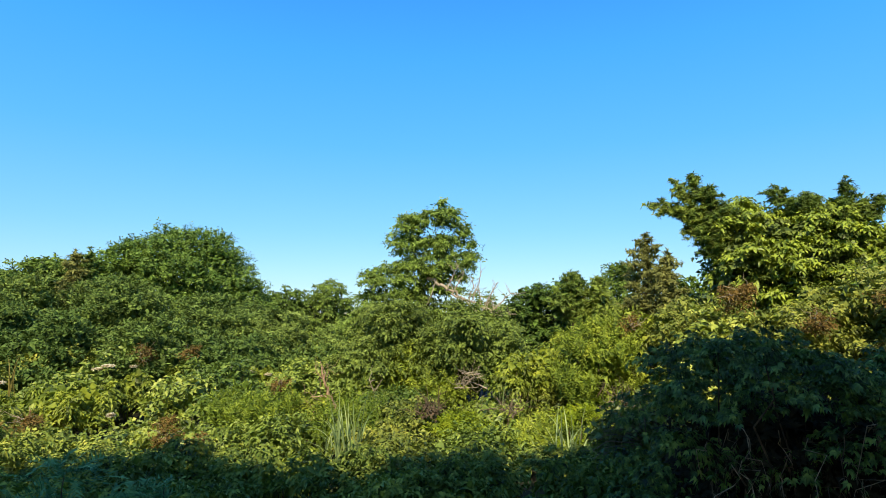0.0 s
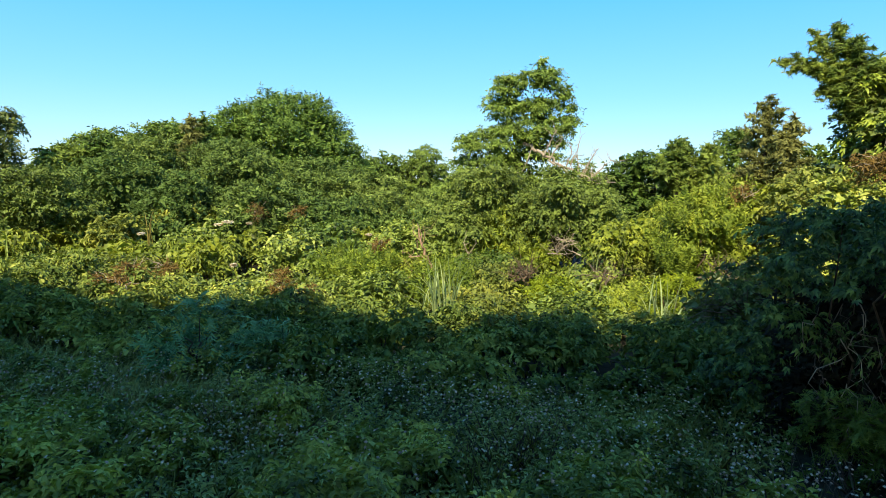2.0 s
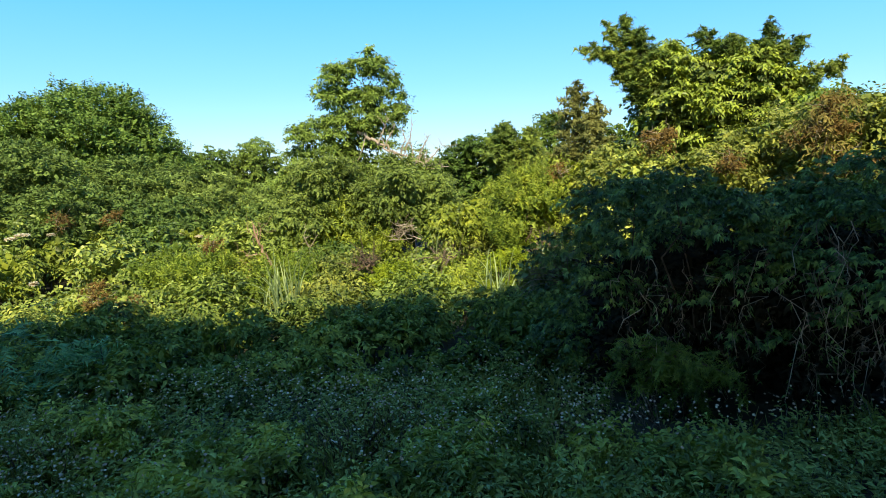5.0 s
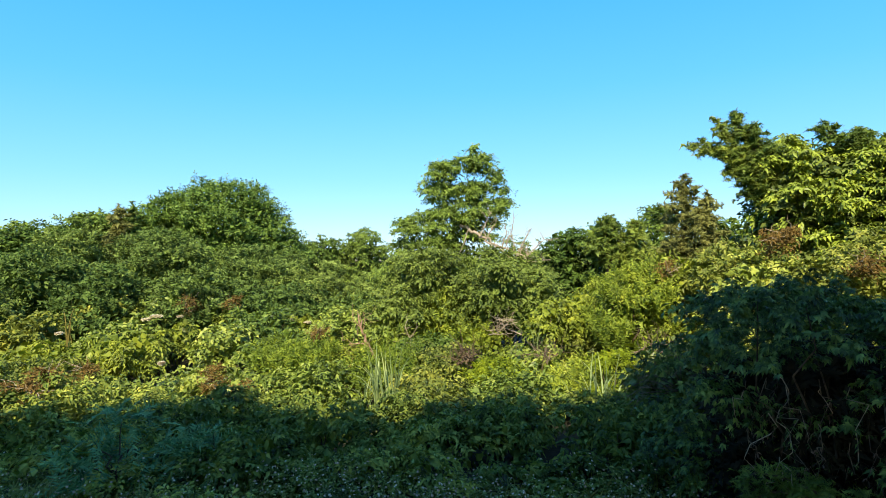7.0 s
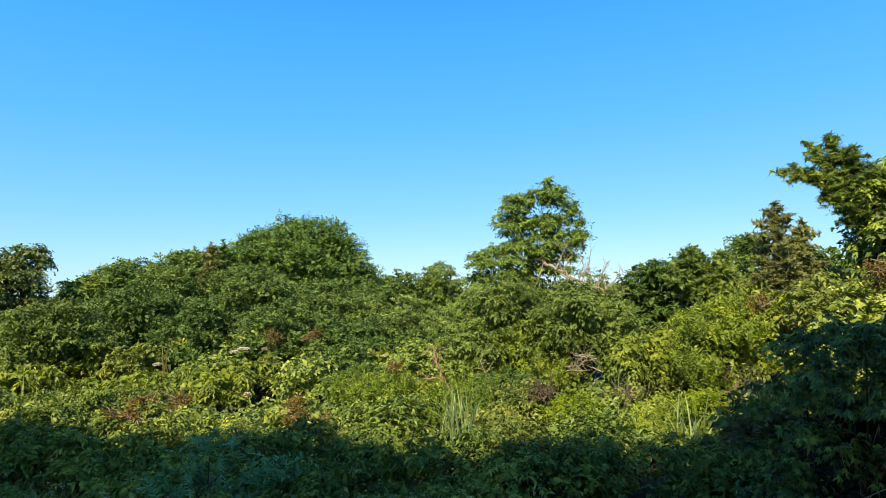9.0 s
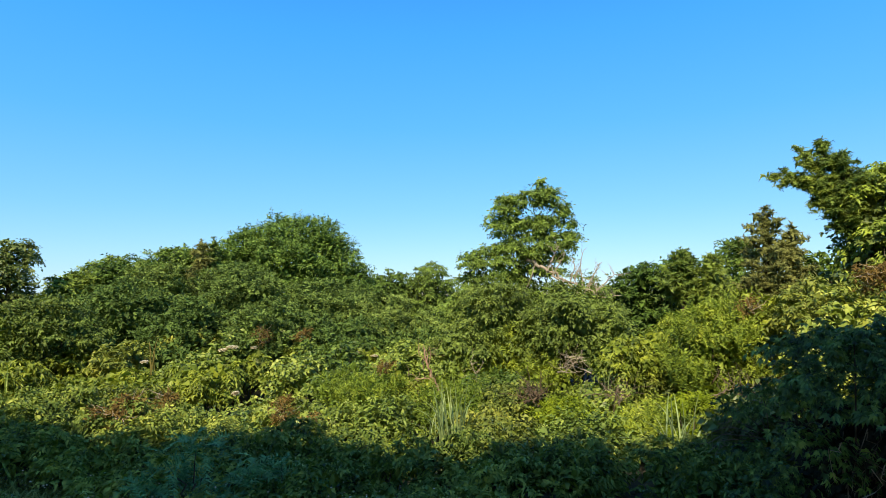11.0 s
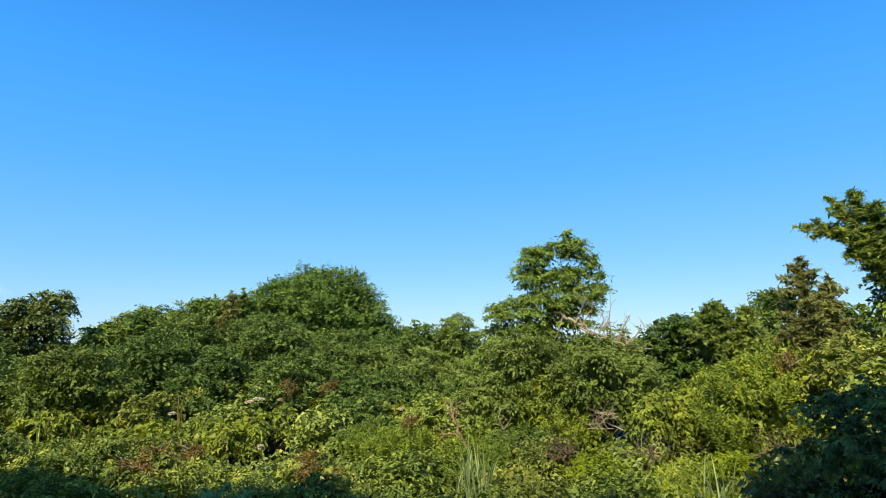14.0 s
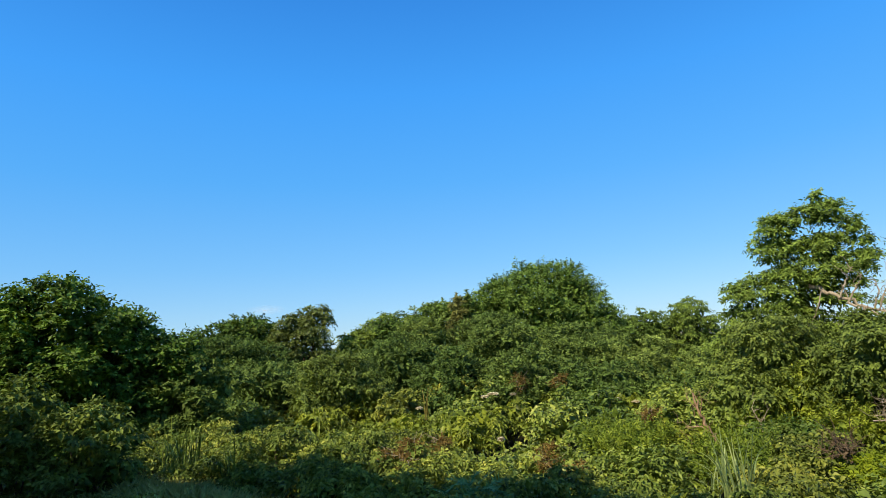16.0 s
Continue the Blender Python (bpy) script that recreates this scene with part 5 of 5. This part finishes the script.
dead_wood("dead_branch", [([(-1.67, 14.95, 0.62), (-1.77, 14.94, 0.99), (-1.88, 14.93, 1.34)], 0.02), ([(-1.77, 14.94, 0.98), (-1.62, 14.96, 1.22), (-1.54, 14.97, 1.34)], 0.01)], "short bare bleached branch in the thicket", 203, (), "branch", M_DEAD)
dead_wood("dead_branch", [([(0.46, 16.04, 0.93), (0.76, 16.03, 1.18), (0.94, 16.02, 1.37)], 0.012), ([(0.76, 16.03, 1.18), (0.60, 16.03, 1.30)], 0.009), ([(1.01, 16.01, 0.71), (1.55, 15.97, 0.97), (1.72, 15.95, 1.22)], 0.01)], "tangle of bare brown twigs in the thicket", 204, (), "branch", M_DEAD)
def sticks(name, c, spread, count, label, seed, category, mat, thick=0.014, up=0.35):
    """A ragged heap of crossing bare sticks."""
    rng = np.random.default_rng(seed)
    rows = []
    for i in range(count):
        a = np.array(c) + rng.normal(0, 0.35, 3) * np.array([spread, spread * 0.6, spread * 0.35])
        way = unit(rng.normal(size=3) * np.array([1, 0.6, 0.5]) + np.array([0, 0, up]))
        ln = spread * rng.uniform(0.5, 1.1)
        rows.append(([a - way * ln * 0.5, a + rng.normal(0, 0.03, 3), a + way * ln * 0.5], thick * rng.uniform(0.6, 1.2)))
    dead_wood(name, rows, label, seed, (), category, mat)


sticks("stick_nest", (-0.31, 12.0, 1.0), 0.36, 12, "ragged nest of brown sticks in the thicket", 205, "nest", M_BARK, 0.022, 0.7)
sticks("dead_branch", (0.6, 13.6, 1.42), 0.6, 7, "bare brown twigs sticking out of the thicket", 208, "branch", M_DEAD)
sticks("dead_branch", (1.45, 12.2, 1.0), 0.6, 9, "heap of grey-brown dead sticks in the thicket", 209, "branch", M_TWIG)
sticks("dead_branch", (3.1, 10.4, 1.4), 0.5, 7, "bare brown twigs sticking out of the thicket", 210, "branch", M_TWIG)
dead_wood("dead_branch", [([(3.81, 10.89, 1.54), (3.50, 11.00, 1.30), (3.31, 11.06, 1.39), (3.19, 11.09, 1.65)], 0.012), ([(3.50, 11.00, 1.30), (3.22, 11.08, 1.16), (3.12, 11.11, 0.94)], 0.009), ([(3.68, 10.94, 1.42), (3.33, 11.05, 0.96), (3.24, 11.08, 0.84)], 0.01), ([(3.60, 10.96, 1.20), (3.48, 11.00, 0.86)], 0.008)], "tangle of grey-brown dead twigs", 206, (), "branch", M_TWIG)
FAN = [([(2.75, 7.95, 1.25), (2.75 - 0.62 * math.cos(a), 7.75 - 0.3 * math.sin(2 * a), 1.3 + 0.5 * math.sin(a)),
         (2.75 - 0.8 * math.cos(a) - 0.05, 7.5, 1.22 + 0.55 * math.sin(a))], 0.008) for a in (-0.3, -0.1, 0.1, 0.35, 0.55, 0.8, 1.05, 1.3)]
dead_wood("dead_branch", FAN, "fan of grey-brown dead twigs at the edge of the creeper", 207, (), "branch", M_TWIG)
REEDS = (
    ((-1.61, 10.22, 0.05), 1.85, 0.36, 58),
    ((1.95, 9.3, 0.05), 1.8, 0.34, 64),
    ((-2.04, 10.45, 0.05), 1.35, 0.12, 7),
    ((1.28, 12.98, 0.77), 0.9, 0.05, 4),
    ((1.71, 13.94, 0.75), 0.7, 0.05, 4),
    ((-0.58, 13.03, 0.69), 0.7, 0.1, 5),
    ((-8.9, 12.05, 1.3), 1.15, 0.14, 9),
    ((-11.14, 6.71, 1.04), 1.0, 0.45, 40),
    ((-10.70, 6.67, 1.18), 0.9, 0.4, 34),
    ((-10.16, 7.29, 0.89), 0.8, 0.35, 26),
    ((-9.52, 8.90, 1.20), 0.8, 0.2, 10),
)
FLOWERS = (
    (-8.79, 15.30, 1.61, 0.18),
    (-8.99, 15.19, 1.54, 0.13),
    (-5.78, 17.62, 1.23, 0.16),
    (-5.24, 17.48, 1.17, 0.1),
    (-6.34, 16.47, 1.23, 0.09),
    (-6.41, 11.36, 1.03, 0.05),
    (3.74, 13.53, 1.84, 0.06),
    (3.43, 14.64, 2.34, 0.05),
    (-10.27, 13.60, 1.38, 0.08),
    (-4.21, 17.48, 1.08, 0.1),
    (-0.20, 14.04, 0.56, 0.09),
    (-8.46, 15.94, 1.54, 0.07),
)
CLOUD = (-1169.71, 939.03, 118.39)


# ---- low sunlit thicket ----
rng = np.random.default_rng(7)
for row, y0 in enumerate((9.7, 11.1, 12.6, 14.2, 16.0, 18.0, 20.2)):
    step = 1.65 + 0.1 * row
    x = -y0 * 1.3 - 8
    while x < y0 * 0.42 + 0.6:
        xx, yy = x + rng.uniform(-0.4, 0.4), y0 + rng.uniform(-0.5, 0.5)
        top = float(np.interp(yy, [9, 12, 15, 19, 22], [0.75, 0.88, 1.25, 1.72, 2.0])) + rng.uniform(-0.42, 0.4)
        turn = math.degrees(math.atan2(-xx, yy))
        kind = rng.choice(["trail", "trail", "trail", "lush", "tangle"] if turn > 33 else ["vine", "vine", "vine", "vine", "lush", "trail"] if turn > 19
                          else ["weed", "weed", "trail", "vine", "lush"] if turn > 8 else ["lush", "weed", "vine", "trail", "tangle"])
        label = {"vine": "low sunlit mound of yellow-green vine leaves", "lush": "low leafy green shrub in the thicket",
                 "trail": "low mound of trailing yellow-green creeper stems", "weed": "stand of fine-leaved bright green weeds",
                 "tangle": "low tangle of olive-brown bramble leaves"}[kind]
        if any(abs(xx - q[0]) < 0.75 and -2.3 < yy - q[1] < 0.9 for q, *_ in REEDS[:5]):
            top -= 0.2
        w = step * rng.uniform(0.4, 0.62)
        h = top - float(ground_z(xx, yy))
        bush("thicket_bush", kind, (xx, yy, top - h * 0.5), (w, w, h * 0.52), label, int(rng.integers(1e6)), 8, group="thicket",
             grow=min(1.7, max(0.95, math.hypot(xx, yy) / 13)))
        x += step

# ---- shaded bank of brambles ----
for row, (y0, top0) in enumerate(((5.6, 0.78), (6.7, 0.86), (7.7, 1.08), (8.7, 1.05))):
    x = -23.0
    while x < (-18 if row == 0 else 5.5):
        xx, yy = x + rng.uniform(-0.25, 0.25), y0 + rng.uniform(-0.25, 0.25) + min(1.2, max(0.0, -3.5 - x) * 0.15)
        top = top0 + rng.uniform(-0.2, 0.22) + min(0.3, max(0.0, -4.0 - x) * 0.06)
        g = float(ground_z(xx, yy))
        w = rng.uniform(0.62, 0.82)
        bush("bramble_bush", "bank", (xx, yy, g + (top - g) * 0.45), (w, w * 0.9, (top - g) * 0.58), "dark green bramble bush on the shaded bank",
             int(rng.integers(1e6)), 7, group="bramble bank")
        x += 1.12


# ---- reeds ----
for i, (q, h, w, n) in enumerate(REEDS):
    weed = i > 5
    dry = i == 6
    reed_clump(*q, h, w, n, "tall browning weed stalks above the thicket" if dry else "clump of tall green weeds in the thicket" if weed else "clump of tall pale green reeds in the thicket", 500 + i, M_WITHERED if dry else M_LUSH if weed else M_REED)


# ---- meadow ----
def scatter(rng, count, x0, x1, y0, y1):
    x, y = rng.uniform(x0, x1, count), rng.uniform(y0, y1, count)
    open_ground = ~under_bush(x, y)
    return x[open_ground], y[open_ground]


def under_bush(x, y):
    """The bare dark hollow beneath the creeper bush."""
    return (y > 4.35) & (x > 1.9 + (y - 4.5) * 0.45)


def meadow_plants(seed=3):
    """Low herbs: short upright stalks with paired leaves."""
    rng = np.random.default_rng(seed)
    m, k = 17000, 8
    x, y = scatter(rng, m, -17, 8, 2.4, 6.9)
    y = y + np.clip((-3.5 - x) * 0.12, 0, 0.9) * (y - 2.4) / 4.5
    m = len(x)
    base = np.stack([x, y, ground_z(x, y)], 1)
    patch = waves(base, 1.3)
    h = np.clip(0.24 + 0.12 * patch + rng.normal(0, 0.05, m), 0.08, 0.6)
    t = (np.arange(k) + 0.6) / k
    d = unit(rng.normal(size=(m, 3)) * 0.25 + np.array([0, 0, 1.0]))
    pos = base[:, None] + d[:, None] * (h[:, None] * t)[..., None]
    ang = rng.uniform(0, 6.28, (m, 1)) + np.arange(k) * 1.7
    a = unit(np.stack([np.cos(ang), np.sin(ang), np.full((m, k), 0.35)], -1) + rng.normal(size=(m, k, 3)) * 0.3)
    n = unit(np.array([0, 0, 1.0]) + rng.normal(size=(m, k, 3)) * 0.4)
    L = (0.082 * (1.15 - 0.5 * t)[None, :] * rng.uniform(0.6, 1.3, (m, k))).ravel()
    v, f = blades(rng, pos.reshape(-1, 3), a.reshape(-1, 3), n.reshape(-1, 3), L, L * 0.36, 0.15, 0.3)
    ob = link_mesh("meadow_herbs", v, f, M_MEADOW)
    tagged(ob, label="low leafy green meadow herbs in shade", category="meadow", kind="stuff")
    return base, h, d


def meadow_grass(seed=4):
    rng = np.random.default_rng(seed)
    m = 36000
    x, y = scatter(rng, m, -17, 8, -1.5, 6.9)
    y = y + np.clip((-3.5 - x) * 0.12, 0, 0.9) * np.clip(y - 2.2, 0, 5) / 4.7
    m = len(x)
    b = np.stack([x, y, ground_z(x, y)], 1)
    keep = waves(b + 4, 0.8) + rng.normal(0, 0.4, m) > 0.15
    b = b[keep]
    m = len(b)
    a = unit(rng.normal(size=(m, 3)) * 0.3 + np.array([0, 0, 1.0]))
    n = unit(rng.normal(size=(m, 3)) * np.array([1, 1, 0.2]))
    L = rng.uniform(0.22, 0.5, m)
    v, f = blades(rng, b, a, n, L, np.full(m, 0.011), 0.1, 0.25)
    tagged(link_mesh("meadow_grass", v, f, M_GRASS), label="thin grass blades among the meadow herbs", category="grass", kind="stuff")


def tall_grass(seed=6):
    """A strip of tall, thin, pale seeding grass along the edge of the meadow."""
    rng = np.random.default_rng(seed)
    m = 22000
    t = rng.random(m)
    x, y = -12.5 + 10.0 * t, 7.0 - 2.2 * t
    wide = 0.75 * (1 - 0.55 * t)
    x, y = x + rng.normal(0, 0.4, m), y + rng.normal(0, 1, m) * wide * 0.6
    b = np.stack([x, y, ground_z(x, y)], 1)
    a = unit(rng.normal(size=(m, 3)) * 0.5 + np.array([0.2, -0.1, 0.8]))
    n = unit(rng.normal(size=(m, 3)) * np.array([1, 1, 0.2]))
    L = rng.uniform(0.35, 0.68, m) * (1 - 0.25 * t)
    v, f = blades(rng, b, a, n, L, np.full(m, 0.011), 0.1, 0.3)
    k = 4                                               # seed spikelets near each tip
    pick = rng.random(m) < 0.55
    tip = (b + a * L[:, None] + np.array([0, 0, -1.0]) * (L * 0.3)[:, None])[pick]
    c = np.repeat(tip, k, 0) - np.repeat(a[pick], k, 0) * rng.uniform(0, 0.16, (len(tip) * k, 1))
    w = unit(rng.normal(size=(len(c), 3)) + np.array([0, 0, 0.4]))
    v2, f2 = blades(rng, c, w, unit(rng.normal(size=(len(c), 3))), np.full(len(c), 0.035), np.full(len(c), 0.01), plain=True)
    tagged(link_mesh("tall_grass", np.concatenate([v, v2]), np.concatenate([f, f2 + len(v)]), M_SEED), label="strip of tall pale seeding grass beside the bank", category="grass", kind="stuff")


# drifts of flowers: x, y and spread along each
DRIFTS = ((-1.8, 5.6, 0.8, 0.35), (-3.2, 4.4, 0.9, 0.4), (1.4, 5.3, 0.8, 0.5), (1.9, 4.5, 0.6, 0.3), (-0.4, 5.2, 0.5, 0.3),
          (-6.0, 4.6, 1.0, 0.5), (-4.6, 5.1, 0.7, 0.3), (3.6, 4.2, 1.0, 0.4), (-2.4, 3.7, 0.8, 0.3), (0.6, 4.0, 0.7, 0.3))


def flower_patch(name, mat, label, seed, count, offset, size):
    """Small daisy-like heads: a ring of petals on a stalk tip."""
    rng = np.random.default_rng(seed)
    pick = rng.integers(0, len(DRIFTS), count)
    d = np.array(DRIFTS)[pick]
    x, y = d[:, 0] + rng.normal(0, 1, count) * d[:, 2] + offset, d[:, 1] + rng.normal(0, 1, count) * d[:, 3]
    stray = rng.random(count) < 0.22
    x, y = np.where(stray, rng.uniform(-13, 7, count), x), np.where(stray, rng.uniform(2.8, 6.6, count), np.clip(y, 2.6, 6.7))
    out_of_hollow = ~under_bush(x, y)
    x, y = x[out_of_hollow], y[out_of_hollow]
    b = np.stack([x, y, ground_z(x, y)], 1)
    m, k = len(b), 7
    c = b + np.array([0, 0, 1.0]) * rng.uniform(0.32, 0.52, (m, 1))
    up = unit(rng.normal(size=(m, 3)) * 0.5 + np.array([0, -0.3, 1.0]))
    s = unit(np.cross(up, rng.normal(size=(m, 3))))
    q = np.cross(up, s)
    ang = np.arange(k) * 2 * np.pi / k
    a = s[:, None] * np.cos(ang)[None, :, None] + q[:, None] * np.sin(ang)[None, :, None]
    L = np.repeat(size * rng.uniform(0.7, 1.3, m), k)
    v, f = blades(rng, np.repeat(c, k, 0), a.reshape(-1, 3), np.repeat(up, k, 0), L, L * 0.62, 0.1, 0.1)
    tagged(link_mesh(name, v, f, mat), label=label, category="flower", kind="stuff")


meadow_plants()
meadow_grass()
tall_grass()
flower_patch("aster_flowers", M_WHITE, "small white aster flowers scattered in the meadow", 11, 1500, 0.0, 0.0115)
flower_patch("mint_flowers", M_LILAC, "pale lilac flowers in drifts across the meadow", 12, 1800, 0.3, 0.012)


def dry_stalks(seed=31):
    """Thin brown dead stalks that stand in the meadow."""
    rng = np.random.default_rng(seed)
    spots = np.array([(-0.45, 4.4), (0.1, 4.3), (1.15, 4.2), (-2.6, 4.6), (2.3, 4.6), (-0.2, 4.9), (0.6, 4.1), (-5.0, 4.4)])
    m = 420
    c = spots[rng.integers(0, len(spots), m)] + rng.normal(0, 0.22, (m, 2))
    p = np.stack([c[:, 0], c[:, 1], ground_z(c[:, 0], c[:, 1])], 1)
    a = unit(rng.normal(size=(m, 3)) * 0.3 + np.array([0, 0, 1.0]))
    L = rng.uniform(0.25, 0.55, m)
    v, f = blades(rng, p, a, unit(rng.normal(size=(m, 3)) * np.array([1, 1, 0.1])), L, np.full(m, 0.008), 0.1, 0.1)
    tagged(link_mesh("dry_stalks", v, f, M_DRY), label="thin brown dry stalks standing in the meadow", category="dry stalks", kind="stuff")


dry_stalks()

# ---- leafy clumps in the meadow ----
rng = np.random.default_rng(21)
for i in range(110):
    x, y = rng.uniform(-11, 6), rng.uniform(2.9, 6.3)
    r = rng.uniform(0.16, 0.36)
    if under_bush(x, y):
        continue
    bush("herb_clump", "herb", (x, y, float(ground_z(x, y)) + r * 0.55), (r, r, r * 0.85), "leafy green herb clump in the meadow", 3000 + i, 5, group="herb clumps")


# Herb clumps in a brightened leaf colour that lightens the dark left corner.
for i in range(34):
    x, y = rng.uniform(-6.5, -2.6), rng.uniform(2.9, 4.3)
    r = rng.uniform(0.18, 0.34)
    bush("lifted_herb_clump", "nettle", (x, y, float(ground_z(x, y)) + r * 0.6), (r, r, r * 0.9), "green herb clump in the shaded meadow, colour brightened in place of light", 3200 + i, 5, category="nettle", group="nettle clumps")


# ---- flat flower heads in the thicket ----
def flower_head(x, y, z, w, seed):
    rng = np.random.default_rng(seed)
    root = thing("flower_head", x, y, z, "flat creamy white flower head above the thicket", "flower", "flower heads")
    m = 220
    rr, aa = w * np.sqrt(rng.random(m)), rng.uniform(0, 6.28, m)
    c = np.stack([x + rr * np.cos(aa), y + rr * np.sin(aa), z + 0.02 + 0.15 * w - 0.2 * rr ** 2 / w + rng.normal(0, 0.006, m)], 1)
    a = unit(np.stack([np.cos(aa), np.sin(aa), rng.normal(0, 0.2, m)], 1) + rng.normal(0, 0.4, (m, 3)))
    v, f = blades(rng, c, a, unit(np.array([0, 0, 1.0]) + rng.normal(0, 0.2, (m, 3))), np.full(m, 0.05), np.full(m, 0.045), 0.1, 0.0)
    link_mesh("blossom", v, f, M_WHITE, root)
    v, f = tube(wander(rng, (x, y, z - 0.5), (x, y, z + 0.02), 5, 0.03), np.linspace(0.008, 0.005, 5), 5)
    link_mesh("stalk", v, f, M_LUSH, root, smooth=True)


for i, q in enumerate(FLOWERS):
    flower_head(*q[:3], q[3] * 0.85, 500 + i)


# ---- a thin wisp of cloud low in the far sky ----
def cloud(x, y, z, w, h):
    m = bpy.data.materials.new("cloud_vapour")
    m.use_nodes = True
    n, li = m.node_tree.nodes, m.node_tree.links
    n.clear()
    out, em, tr, mx = (n.new(k) for k in ("ShaderNodeOutputMaterial", "ShaderNodeBsdfDiffuse", "ShaderNodeBsdfTransparent", "ShaderNodeMixShader"))
    em.inputs["Color"].default_value = (0.95, 0.95, 0.97, 1)
    tc, grad, noi, mul, ramp, mp = (n.new(k) for k in ("ShaderNodeTexCoord", "ShaderNodeTexGradient", "ShaderNodeTexNoise", "ShaderNodeMath", "ShaderNodeMapRange", "ShaderNodeMapping"))
    grad.gradient_type = "SPHERICAL"
    mp.inputs["Scale"].default_value = (2 / w, 1, 2 / h)
    noi.inputs["Scale"].default_value, noi.inputs["Detail"].default_value = 0.03, 5
    mul.operation = "MULTIPLY"
    ramp.inputs["From Min"].default_value, ramp.inputs["From Max"].default_value, ramp.inputs["To Max"].default_value = 0.05, 0.5, 0.28
    li.new(tc.outputs["Object"], mp.inputs["Vector"])
    li.new(mp.outputs[0], grad.inputs["Vector"])
    li.new(tc.outputs["Object"], noi.inputs["Vector"])
    li.new(grad.outputs["Fac"], mul.inputs[0])
    li.new(noi.outputs["Fac"], mul.inputs[1])
    li.new(mul.outputs[0], ramp.inputs["Value"])
    li.new(ramp.outputs["Result"], mx.inputs["Fac"])
    li.new(tr.outputs[0], mx.inputs[1])
    li.new(em.outputs[0], mx.inputs[2])
    li.new(mx.outputs[0], out.inputs["Surface"])
    ob = link_mesh("cloud", np.array([(-w / 2, 0, -h / 2), (w / 2, 0, -h / 2), (w / 2, 0, h / 2), (-w / 2, 0, h / 2)]), np.array([[0, 1, 2, 3]]), m)
    ob.matrix_world = pose(x, y, z, 0, 0, math.degrees(math.atan2(-x, y)))
    tagged(ob, label="thin white wisp of cloud low in the sky", category="cloud", kind="structure")


cloud(*CLOUD, 110, 30)
